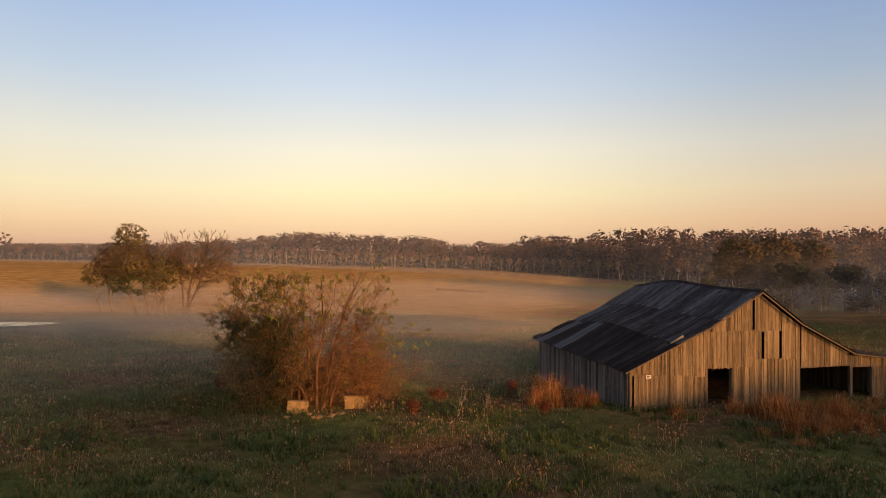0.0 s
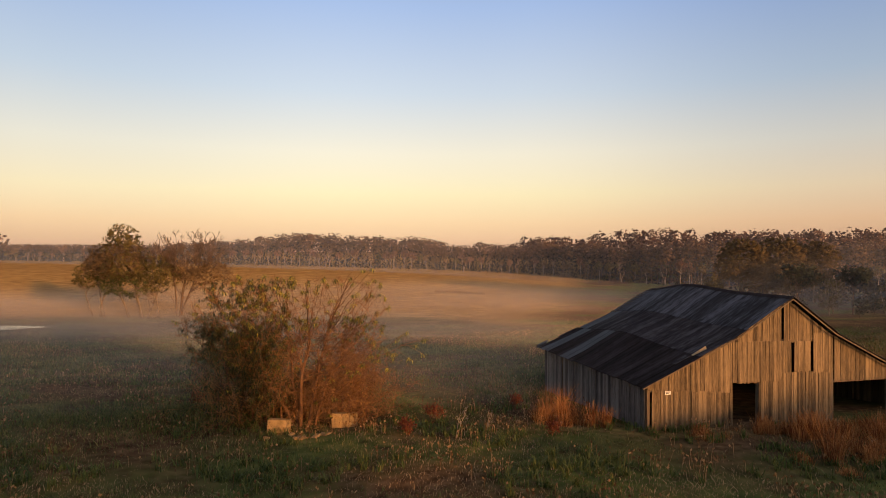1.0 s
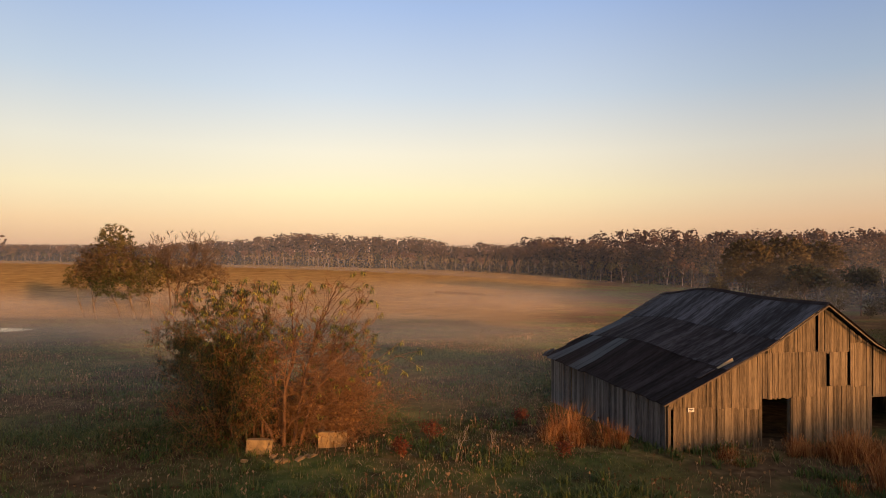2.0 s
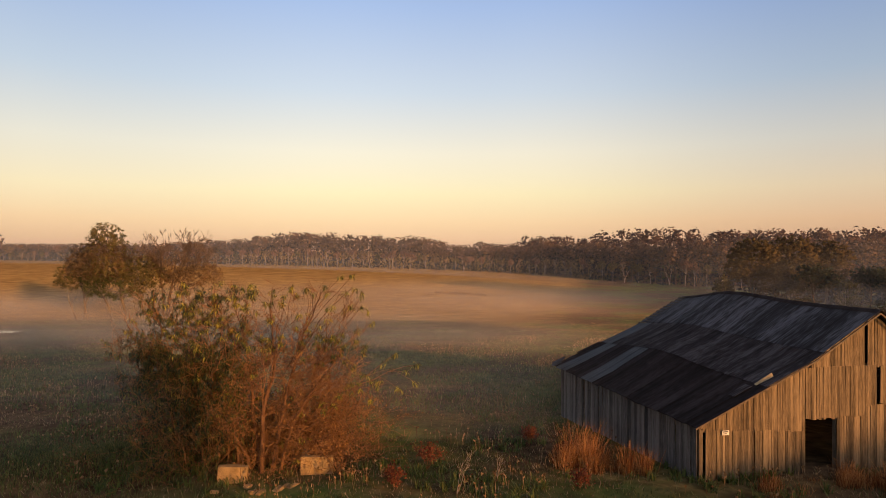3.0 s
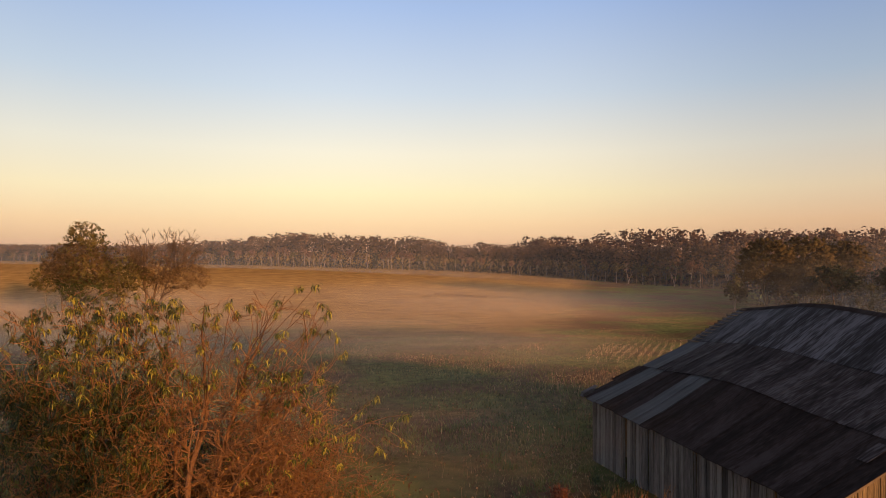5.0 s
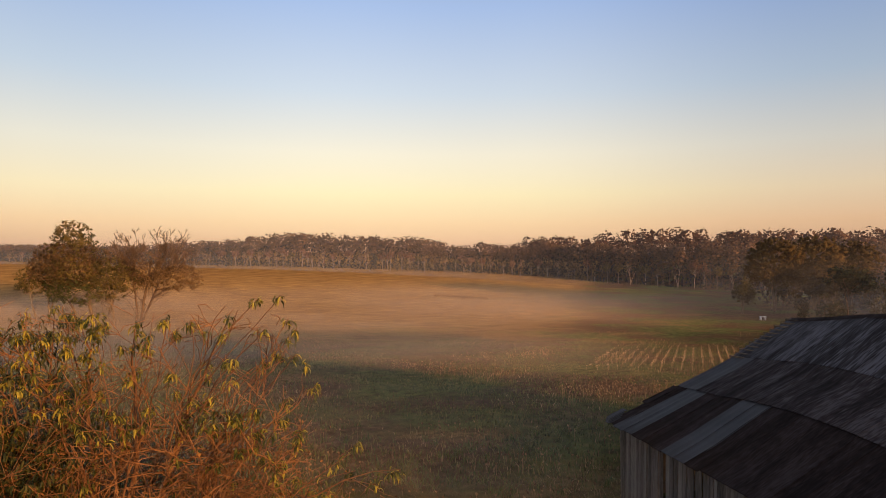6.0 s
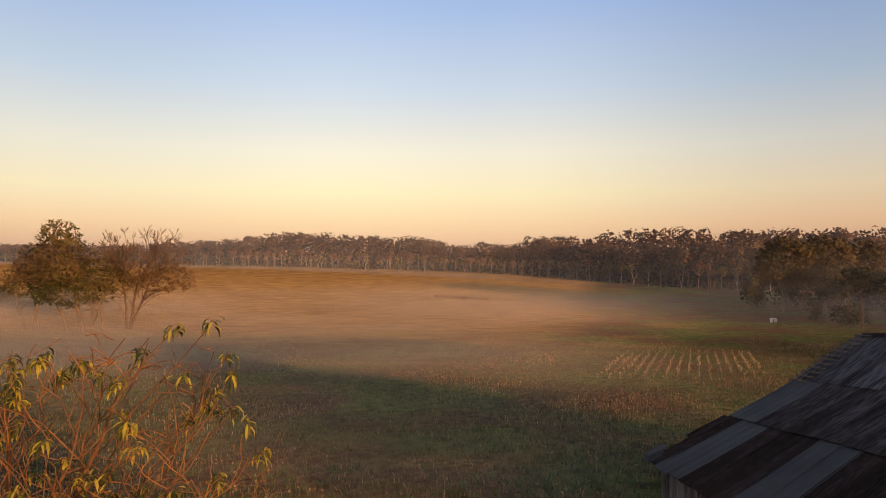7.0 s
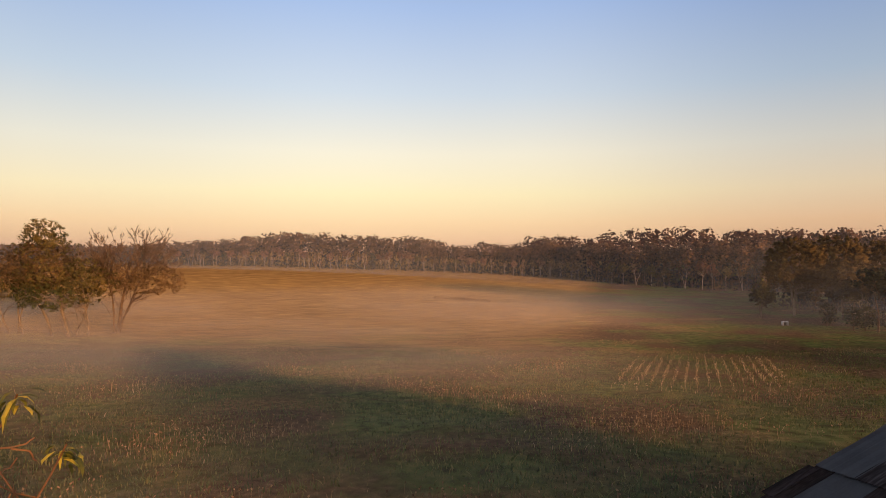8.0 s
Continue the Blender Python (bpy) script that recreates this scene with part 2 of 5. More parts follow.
def ground_material():
    m = bpy.data.materials.new("field_ground")
    m.use_nodes = True
    t = m.node_tree
    b = t.nodes["Principled BSDF"]
    b.inputs["Roughness"].default_value, b.inputs["Specular IOR Level"].default_value = 1.0, 0.1
    g = t.nodes.new("ShaderNodeNewGeometry")
    xyz = t.nodes.new("ShaderNodeSeparateXYZ")
    t.links.new(g.outputs["Position"], xyz.inputs[0])

    def noise_at(scale, detail=5, stretch=None):
        n = t.nodes.new("ShaderNodeTexNoise")
        n.inputs["Scale"].default_value, n.inputs["Detail"].default_value = scale, detail
        src = g.outputs["Position"]
        if stretch:
            mp = t.nodes.new("ShaderNodeMapping")
            mp.inputs["Scale"].default_value = stretch
            t.links.new(src, mp.inputs[0])
            src = mp.outputs[0]
        t.links.new(src, n.inputs["Vector"])
        return n.outputs["Fac"]

    def ramped(fac, stops):
        r = t.nodes.new("ShaderNodeValToRGB")
        ramp_stops(r, stops)
        t.links.new(fac, r.inputs[0])
        return r.outputs[0]

    def mixed(fac, a, c):
        x = t.nodes.new("ShaderNodeMix")
        x.data_type = "RGBA"
        t.links.new(fac, x.inputs["Factor"])
        t.links.new(a, x.inputs["A"])
        t.links.new(c, x.inputs["B"])
        return x.outputs["Result"]

    grass = ramped(noise_at(0.9, 8), [(0.3, (0.042, 0.042, 0.016)), (0.5, (0.078, 0.104, 0.028)), (0.7, (0.14, 0.14, 0.045))])
    soil = ramped(noise_at(1.6, 8), [(0.3, (0.045, 0.028, 0.015)), (0.6, (0.115, 0.072, 0.038)), (0.8, (0.2, 0.135, 0.075))])
    stub = ramped(noise_at(0.5, 8, (0.3, 1.6, 1)), [(0.3, (0.13, 0.08, 0.032)), (0.5, (0.25, 0.165, 0.065)), (0.7, (0.37, 0.255, 0.105))])
    band = t.nodes.new("ShaderNodeTexWave")
    band.bands_direction = "Y"
    band.inputs["Scale"].default_value, band.inputs["Distortion"].default_value, band.inputs["Detail"].default_value = 0.03, 5, 3
    band.inputs["Detail Scale"].default_value = 0.2
    t.links.new(g.outputs["Position"], band.inputs["Vector"])
    furrow = ramped(noise_at(0.8, 6), [(0.3, (0.06, 0.04, 0.02)), (0.7, (0.16, 0.10, 0.045))])
    off = t.nodes.new("ShaderNodeMapRange")
    off.inputs["From Min"].default_value, off.inputs["From Max"].default_value = 290, 350
    t.links.new(xyz.outputs["Y"], off.inputs["Value"])
    cut = t.nodes.new("ShaderNodeMath")
    cut.operation = "MULTIPLY"
    t.links.new(ramped(band.outputs["Fac"], [(0.55, (0, 0, 0)), (0.95, (0.6, 0.6, 0.6))]), cut.inputs[0])
    t.links.new(off.outputs[0], cut.inputs[1])
    stub = mixed(cut.outputs[0], stub, furrow)
    near = mixed(ramped(noise_at(0.07, 4), [(0.40, (0, 0, 0)), (0.56, (1, 1, 1))]), grass, soil)
    gold = ramped(noise_at(2.2, 8), [(0.3, (0.07, 0.045, 0.018)), (0.5, (0.16, 0.11, 0.045)), (0.75, (0.34, 0.23, 0.10))])
    near = mixed(ramped(noise_at(0.11, 9, (0.6, 1.5, 1)), [(0.55, (0, 0, 0)), (0.66, (0.6, 0.6, 0.6))]), near, gold)
    # the mown stubble begins past the foot of the slope, with an uneven edge
    edge = t.nodes.new("ShaderNodeMath")
    edge.operation = "MULTIPLY_ADD"
    edge.inputs[1].default_value = 60
    t.links.new(noise_at(0.03, 4), edge.inputs[0])
    t.links.new(xyz.outputs["Y"], edge.inputs[2])
    fld = t.nodes.new("ShaderNodeMapRange")
    fld.interpolation_type = "SMOOTHSTEP"
    fld.inputs["From Min"].default_value, fld.inputs["From Max"].default_value = 135, 205
    east = t.nodes.new("ShaderNodeMapRange")         # pasture, not stubble, towards the near corner of the woods
    east.interpolation_type = "SMOOTHSTEP"
    east.inputs["From Min"].default_value, east.inputs["From Max"].default_value = 10, 110
    east.inputs["To Max"].default_value = 250
    t.links.new(xyz.outputs["X"], east.inputs["Value"])
    less = t.nodes.new("ShaderNodeMath")
    less.operation = "SUBTRACT"
    t.links.new(edge.outputs[0], less.inputs[0])
    t.links.new(east.outputs[0], less.inputs[1])
    t.links.new(less.outputs[0], fld.inputs["Value"])
    col = mixed(fld.outputs[0], near, stub)
    t.links.new(col, b.inputs["Base Color"])
    bp = t.nodes.new("ShaderNodeBump")
    bp.inputs["Strength"].default_value, bp.inputs["Distance"].default_value = 0.6, 0.15
    t.links.new(noise_at(2.5, 8), bp.inputs["Height"])
    # upright stubble shows the low sun its sides, so the far field is shaded as standing straw
    straw = t.nodes.new("ShaderNodeCombineXYZ")
    for k, w in enumerate((0.3, -0.6, 0.74)):
        straw.inputs[k].default_value = w
    lean = t.nodes.new("ShaderNodeMix")
    lean.data_type = "VECTOR"
    some = t.nodes.new("ShaderNodeMapRange")
    some.inputs["To Min"].default_value = 0.8
    t.links.new(fld.outputs[0], some.inputs["Value"])
    t.links.new(some.outputs[0], lean.inputs["Factor"])
    t.links.new(bp.outputs[0], lean.inputs["A"])
    t.links.new(straw.outputs[0], lean.inputs["B"])
    t.links.new(lean.outputs["Result"], b.inputs["Normal"])
    return m


def mist_material(name, dense, near, far, sides, low=None, tint=(0.80, 0.69, 0.57), ragged=True, west=None):
    """Thin ground mist: mostly clear, thickest over the low middle of the valley."""
    m = bpy.data.materials.new(name)
    m.use_nodes = True
    t = m.node_tree
    t.nodes.clear()
    g = t.nodes.new("ShaderNodeNewGeometry")
    xyz = t.nodes.new("ShaderNodeSeparateXYZ")
    t.links.new(g.outputs["Position"], xyz.inputs[0])

    def step(out, a, c):
        n = t.nodes.new("ShaderNodeMapRange")
        n.interpolation_type = "SMOOTHSTEP"
        n.inputs["From Min"].default_value, n.inputs["From Max"].default_value = a, c
        t.links.new(out, n.inputs["Value"])
        return n.outputs[0]

    def times(a, c):
        n = t.nodes.new("ShaderNodeMath")
        n.operation = "MULTIPLY"
        for i, v in enumerate((a, c)):
            if isinstance(v, float):
                n.inputs[i].default_value = v
            else:
                t.links.new(v, n.inputs[i])
        return n.outputs[0]

    def noise_at(stretch, detail=4):
        mp = t.nodes.new("ShaderNodeMapping")
        mp.inputs["Scale"].default_value = stretch
        t.links.new(g.outputs["Position"], mp.inputs[0])
        n = t.nodes.new("ShaderNodeTexNoise")
        n.inputs["Scale"].default_value, n.inputs["Detail"].default_value = 1.0, detail
        t.links.new(mp.outputs[0], n.inputs["Vector"])
        return n.outputs["Fac"]

    drift = times(noise_at((0.012, 0.02, 0.05)), 90.0)

    def edge_at(west, east):
        """Distance along the valley, slanted to either side and blown about."""
        out = xyz.outputs["Y"]
        for kind, slope in (("MINIMUM", west), ("MAXIMUM", east)):
            half_x, lean = t.nodes.new("ShaderNodeMath"), t.nodes.new("ShaderNodeMath")
            half_x.operation, lean.operation = kind, "MULTIPLY_ADD"
            half_x.inputs[1].default_value, lean.inputs[1].default_value = 0.0, slope
            t.links.new(xyz.outputs["X"], half_x.inputs[0])
            t.links.new(half_x.outputs[0], lean.inputs[0])
            t.links.new(out, lean.inputs[2])
            out = lean.outputs[0]
        plus = t.nodes.new("ShaderNodeMath")
        t.links.new(out, plus.inputs[0])
        t.links.new(drift, plus.inputs[1])
        return plus.outputs[0]

    d = times(step(edge_at(-0.55, -0.68), *near), step(edge_at(-0.3, -0.1), far[1], far[0]))
    if ragged:
        d = times(d, step(noise_at((0.012, 0.035, 0.2), 6), 0.22, 0.68))
    d = times(d, step(xyz.outputs["X"], sides[1], sides[0]))
    if west:
        d = times(d, step(xyz.outputs["X"], *west))
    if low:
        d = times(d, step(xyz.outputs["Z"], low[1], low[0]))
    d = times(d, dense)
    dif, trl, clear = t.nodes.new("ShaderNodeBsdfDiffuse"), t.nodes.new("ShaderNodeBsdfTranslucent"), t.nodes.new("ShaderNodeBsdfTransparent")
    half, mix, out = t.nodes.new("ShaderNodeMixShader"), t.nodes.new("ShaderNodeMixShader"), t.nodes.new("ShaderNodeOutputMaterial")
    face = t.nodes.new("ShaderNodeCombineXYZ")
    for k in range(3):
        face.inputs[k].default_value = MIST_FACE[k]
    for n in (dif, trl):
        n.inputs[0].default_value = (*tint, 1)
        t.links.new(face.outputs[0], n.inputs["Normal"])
    half.inputs[0].default_value = 0.15
    t.links.new(dif.outputs[0], half.inputs[1])
    t.links.new(trl.outputs[0], half.inputs[2])
    t.links.new(d, mix.inputs[0])
    t.links.new(clear.outputs[0], mix.inputs[1])
    t.links.new(half.outputs[0], mix.inputs[2])
    t.links.new(mix.outputs[0], out.inputs[0])
    return m


MIST_FACE = (0.3, -0.6, 0.74)      # droplets scatter sideways, so the veil takes light as a tilted face does
MIST = ((0.5, 0.22), (1.1, 0.21), (1.8, 0.19), (2.6, 0.17), (3.5, 0.13), (4.5, 0.09), (5.7, 0.055), (7.0, 0.035))     # height, density
M_MIST = [mist_material("ground_mist", dense, (125, 230), (215, 325), (10, 200)) for _, dense in MIST]
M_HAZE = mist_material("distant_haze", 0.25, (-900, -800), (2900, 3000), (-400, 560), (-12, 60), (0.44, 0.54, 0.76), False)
M_GROUND = ground_material()


# ---- building helpers ----
def fast_mesh(name, verts, polys, mat, smooth=False):
    """A mesh from one array of places and a list of arrays of equal-sided faces."""
    me = bpy.data.meshes.new(name)
    verts = np.asarray(verts, dtype=np.float32).reshape(-1, 3)
    polys = [np.asarray(p, dtype=np.int32) for p in polys if len(p)]
    me.vertices.add(len(verts))
    me.vertices.foreach_set("co", verts.ravel())
    loops = np.concatenate([p.ravel() for p in polys])
    sizes = np.concatenate([np.full(len(p), p.shape[1], dtype=np.int32) for p in polys])
    me.loops.add(len(loops))
    me.loops.foreach_set("vertex_index", loops)
    me.polygons.add(len(sizes))
    me.polygons.foreach_set("loop_start", np.concatenate([[0], np.cumsum(sizes)[:-1]]).astype(np.int32))
    me.polygons.foreach_set("use_smooth", np.full(len(sizes), smooth))
    me.update(calc_edges=True)
    me.validate()
    if mat:
        me.materials.append(mat)
    return me


def part(name, me, parent=None, label=""):
    ob = new(name, me)
    ob.parent = parent
    return tagged(ob, label)


def thing(name, at, label, category, group="", kind=""):
    ob = new(name)
    ob.location = at
    ob.empty_display_size = 0.3
    bpy.context.view_layer.update()
    return tagged(ob, label, category, group, kind)


BOX = np.array([[0, 3, 2, 1], [4, 5, 6, 7], [0, 1, 5, 4], [1, 2, 6, 5], [2, 3, 7, 6], [3, 0, 4, 7]])


class Bag:
    """Collects pieces of one mesh."""

    def __init__(self):
        self.v, self.f, self.n = [], {}, 0

    def add(self, verts, faces):
        verts = np.asarray(verts, dtype=float).reshape(-1, 3)
        for p in faces:
            p = np.asarray(p)
            self.f.setdefault(p.shape[1], []).append(p + self.n)
        self.v.append(verts)
        self.n += len(verts)

    def box(self, c8):
        self.add(c8, [BOX])

    def tube(self, pts, radii, sides=5):
        pts, radii = np.asarray(pts, float), np.asarray(radii, float)
        n = len(pts)
        d = np.gradient(pts, axis=0)
        d /= np.linalg.norm(d, axis=1)[:, None] + 1e-9
        ref = np.where(np.abs(d[:, 2:3]) < 0.9, [[0, 0, 1.0]], [[1.0, 0, 0]])
        a = np.cross(d, ref)
        a /= np.linalg.norm(a, axis=1)[:, None] + 1e-9
        c = np.cross(d, a)
        w = np.arange(sides) * 2 * math.pi / sides
        ring = pts[:, None] + radii[:, None, None] * (np.cos(w)[None, :, None] * a[:, None] + np.sin(w)[None, :, None] * c[:, None])
        i = np.arange(n - 1)[:, None] * sides
        j = np.arange(sides)[None]
        k = (j + 1) % sides
        self.add(ring, [np.stack([i + j, i + k, i + sides + k, i + sides + j], -1).reshape(-1, 4)])

    def mesh(self, name, mat, smooth=False):
        return fast_mesh(name, np.concatenate(self.v), [np.concatenate(p) for p in self.f.values()], mat, smooth)


def quads(centres, size, rng, flat=0.0, long=1.0, out=None):
    """Small randomly turned four-sided leaves or clumps."""
    n = len(centres)
    a = rng.normal(size=(n, 3))
    a[:, 2] *= 1 - flat
    a /= np.linalg.norm(a, axis=1)[:, None]
    if out is not None:
        out = out / (np.linalg.norm(out, axis=1)[:, None] + 1e-9) + rng.normal(size=(n, 3)) * 0.35
        a = np.cross(out, a)
        a /= np.linalg.norm(a, axis=1)[:, None] + 1e-9
    b = np.cross(a, rng.normal(size=(n, 3)) if out is None else out)
    b /= np.linalg.norm(b, axis=1)[:, None] + 1e-9
    s = (np.asarray(size) * rng.uniform(0.6, 1.3, n))[:, None] * 0.5
    k = rng.uniform(0.5, 1.0, (n, 1))
    v = np.stack([centres - a * s * long, centres + b * s * k, centres + a * s * long, centres - b * s * k], 1)
    return v.reshape(-1, 3), np.arange(4 * n).reshape(n, 4)


# ---- ground ----
GY = np.arange(-900, 4200, 2.0)
GZ = np.interp(GY, (-900, -60, 0, 20, 34, 50, 75, 90, 115, 150, 200, 300, 400, 700, 4200),
               (6, 1.5, 0.7, 0.3, -0.3, -1.15, -3.0, -4.4, -6.2, -7.5, -7.8, -6.2, -4.2, 0.5, 2))
_k = np.exp(-0.5 * (np.arange(-12, 13) / 3.5) ** 2)
GZ = np.convolve(np.pad(GZ, 12, mode="edge"), _k / _k.sum(), mode="valid")


# the edge of the woods
EX = (-1200, -800, -500, -340, -200, -75, 20, 70, 100, 140, 200, 300, 400, 700)
EY = (720, 640, 540, 470, 425, 402, 405, 388, 345, 310, 285, 262, 250, 230)


def eased(v):
    v = np.clip(v, 0, 1)
    return v * v * (3 - 2 * v)


def ground_z(x, y):
    x, y = np.asarray(x, float), np.asarray(y, float)
    side_slope = np.where(x > 0, 6.1 * np.tanh(x / 170), 3.9 * np.tanh(x / 108))
    z = np.interp(y, GY, GZ) - eased((y - 170) / 200) * side_slope
    z = z + 11 * eased((x - 10) / 150) * eased((y - np.interp(x, EX, EY) - 8) / 80)     # wooded rise
    k = np.clip((x - 4) / 10, 0, 1) * np.clip(1 - np.abs(y - 34) / 12, 0, 1)
    z = z + 0.3 * k + 0.5 * np.exp(-((x + 15) / 4.5) ** 2 - ((y - 37) / 2.5) ** 2)
    return z + 0.06 * np.sin(x * 0.9 + 1.3 * np.sin(y * 0.37)) * np.sin(y * 0.8 + 0.7) + 0.10 * np.sin(x * 0.23 + 1) * np.sin(y * 0.19 + 2)


def graded(lo, hi, a, b, fine, growth):
    mid = list(np.arange(a, b + fine, fine))
    s, p = fine, mid[-1]
    while p < hi:
        s *= growth
        p += s
        mid.append(p)
    s, p = fine, mid[0]
    while p > lo:
        s *= growth
        p -= s
        mid.insert(0, p)
    return np.array(mid)


def grid_mesh(name, xs, ys, lift, mat):
    X, Y = np.meshgrid(xs, ys)
    v = np.stack([X, Y, ground_z(X, Y) + lift], -1).reshape(-1, 3)
    nx, ny = len(xs), len(ys)
    i = (np.arange(ny - 1)[:, None] * nx + np.arange(nx - 1)[None]).ravel()
    return fast_mesh(name, v, [np.stack([i, i + 1, i + nx + 1, i + nx], -1)], mat, True)


ground = new("ground", grid_mesh("ground", graded(-3500, 3500, -40, 40, 1.0, 1.06), graded(-800, 4000, 14, 110, 1.0, 1.05), 0.0, M_GROUND))
tagged(ground, "damp autumn field of grass, weeds and stubble sloping into a valley", "field", kind="structure")

# ---- ground mist in the valley ----
mist = thing("ground_mist", (0, 200, -7), "thin low morning mist lying in layers over the valley field", "mist", kind="stuff")
for (lift, _), veil in zip(MIST, M_MIST):
    layer = part("mist_layer", grid_mesh("mist_layer", np.arange(-330, 260, 8.0), np.arange(46, 424, 6.0), lift, veil))
    layer.parent = mist
    layer.matrix_parent_inverse = mist.matrix_world.inverted()
# thin upright wisps over the slope, drawn back from the front of the barn
for y in np.arange(21, 118, 3.1):
    gz = float(ground_z(-10, y))
    span = (-26, -14) if y < 37 else (0, 14) if y < 48 else (0, 45)
    veil = mist_material("mist_wisp", 0.032 if y < 37 else 0.034, (0, 1), (2900, 3000), span, (gz, gz + 5.0), (0.74, 0.74, 0.74))
    xs = np.linspace(-150, span[1] + 4.0, 41)
    ys = y + 1.2 * np.sin(xs * 0.13 + y) + 0.5 * np.sin(xs * 0.31 + 2 * y)
    vs = np.stack([np.repeat(xs, 2), np.repeat(ys, 2), np.tile((gz - 3.0, gz + 6.5), 41)], 1)
    k = np.arange(40) * 2
    wisp = part("mist_wisp", fast_mesh("mist_wisp", vs, [np.stack([k, k + 2, k + 3, k + 1], 1)], veil, True))
    wisp.parent = mist
    wisp.matrix_parent_inverse = mist.matrix_world.inverted()
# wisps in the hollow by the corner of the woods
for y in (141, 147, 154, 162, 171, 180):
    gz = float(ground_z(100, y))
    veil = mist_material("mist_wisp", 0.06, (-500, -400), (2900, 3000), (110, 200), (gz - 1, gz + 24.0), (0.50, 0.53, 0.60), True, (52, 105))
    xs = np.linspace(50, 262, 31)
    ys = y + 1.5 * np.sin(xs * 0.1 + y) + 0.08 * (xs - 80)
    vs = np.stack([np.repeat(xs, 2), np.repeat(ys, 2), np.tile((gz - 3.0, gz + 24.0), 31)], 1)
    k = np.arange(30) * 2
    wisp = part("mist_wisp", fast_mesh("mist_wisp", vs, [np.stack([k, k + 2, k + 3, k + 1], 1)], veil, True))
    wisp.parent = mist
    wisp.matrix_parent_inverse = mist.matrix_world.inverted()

# ---- barn ----
rng = np.random.default_rng(7)
BU, BV, BO = radians(11.5), radians(14.5), np.array((11.1, 34.1, 0.0))
AU, AV = np.array((math.cos(BU), math.sin(BU), 0)), np.array((-math.sin(BV), math.cos(BV), 0))


def in_barn(u, v, z):
    """World place of a point: u along the front gable, v along the side, z up."""
    u, v, z = np.broadcast_arrays(np.asarray(u, float), np.asarray(v, float), np.asarray(z, float))
    return BO + u[..., None] * AU + v[..., None] * AV + z[..., None] * np.array((0, 0, 1.0))


RU, RZ = (-0.4, 5.6, 9.0, 11.9, 16.0, 20.4), (2.28, 4.95, 6.98, 4.92, 2.86, 2.3)
BACK = 13.0


def roof_z(u, v):
    """Height of the sagging roof."""
    hi = np.clip((np.interp(u, RU, RZ) - 2.4) / 4.5, 0, 1)
    v = np.asarray(v, float)
    return np.interp(u, RU, RZ) + hi * (0.26 * np.exp(-((v - 8.0) / 2.8) ** 2) - 0.38 * np.clip((v - 9.5) / 3.5, 0, 1)) \
        + 0.28 * np.exp(-((np.asarray(u, float) - 3.2) / 1.8) ** 2 - ((v - 6.5) / 3.5) ** 2) - 0.08 * np.clip(v / 13, 0, 1)


barn = thing("barn", tuple(in_barn(6, 5, -0.3)), "old sagging wooden barn with grey weathered boards and rusted tin roof", "barn")


def barn_part(name, me, label=""):
    ob = part(name, me, barn, label)
    ob.matrix_parent_inverse = barn.matrix_world.inverted()
    return ob


def board_face(u0, u1, b0, b1, t0, t1, v0, th=0.028, lean=0.0):
    """A vertical board in the plane of the gable, with sloping ends."""
    f = in_barn([u0, u1, u1 + lean, u0 + lean], v0 + rng.uniform(-0.012, 0.0), [b0, b1, t1, t0])
    k = AV * th
    return np.concatenate([f, f + k])[[0, 1, 5, 4, 3, 2, 6, 7]]


def plank_run(u0, u1, low, high, v0=0.0, skip=(), gap=0.010, widths=(0.095, 0.185), name="board"):
    """Upright planks side by side along the gable from u0 to u1."""
    u = u0
    while u < u1 - 0.05:
        w = min(rng.uniform(*widths), u1 - u)
        e = u + w - rng.uniform(0.4, 1.0) * gap * 2 - (0.022 if rng.uniform() < 0.08 else 0)
        if not any(a <= u + w / 2 <= c for a, c in skip):
            j, h = rng.uniform(-0.06, 0.05), rng.uniform(-0.02, 0.02)
            bag = Bag()
            bag.box(board_face(u, e, low(u) + j, low(e) + j, high(u) + h, high(e) + h, v0, lean=rng.uniform(-0.02, 0.02)))
            barn_part(name, bag.mesh(name, M_BARN))
        u += w


def seam(u):
    return 2.08 - (u - 0.35) * 0.077


def under_roof(u):
    return float(roof_z(u, 0)) - 0.05


def foot(u):
    p = in_barn(u, 0, 0)
    return float(ground_z(p[0], p[1])) - 0.12


plank_run(0.38, 5.42, foot, lambda u: seam(u) + 0.05)
plank_run(0.12, 5.42, seam, lambda u: min(under_roof(u), 4.5), v0=-0.03)
plank_run(5.42, 7.1, lambda u: 2.2, lambda u: 4.52, v0=-0.03)
plank_run(7.1, 8.5, foot, lambda u: 2.28)
plank_run(7.1, 9.3, lambda u: 2.2 if u < 8.5 else 2.66, lambda u: 4.52, v0=-0.03)
plank_run(8.5, 12.0, foot, lambda u: 2.68, v0=-0.012)
plank_run(9.42, 10.55, lambda u: 2.72, lambda u: 4.46, v0=-0.06, gap=0.006)
plank_run(10.75, 12.1, lambda u: 2.62, lambda u: min(under_roof(u), 4.9), v0=-0.03, skip=((11.68, 11.8),))
plank_run(5.75, 10.75, lambda u: 4.42, under_roof, v0=-0.002, skip=((8.56, 8.7),))
plank_run(10.75, 11.95, lambda u: 4.86, under_roof, v0=-0.002)
plank_run(12.2, 15.95, lambda u: 2.06, under_roof, v0=-0.01)
plank_run(16.3, 20.2, lambda u: 1.9, under_roof, v0=0.06)
plank_run(18.0, 20.2, foot, lambda u: 1.95, v0=0.08)


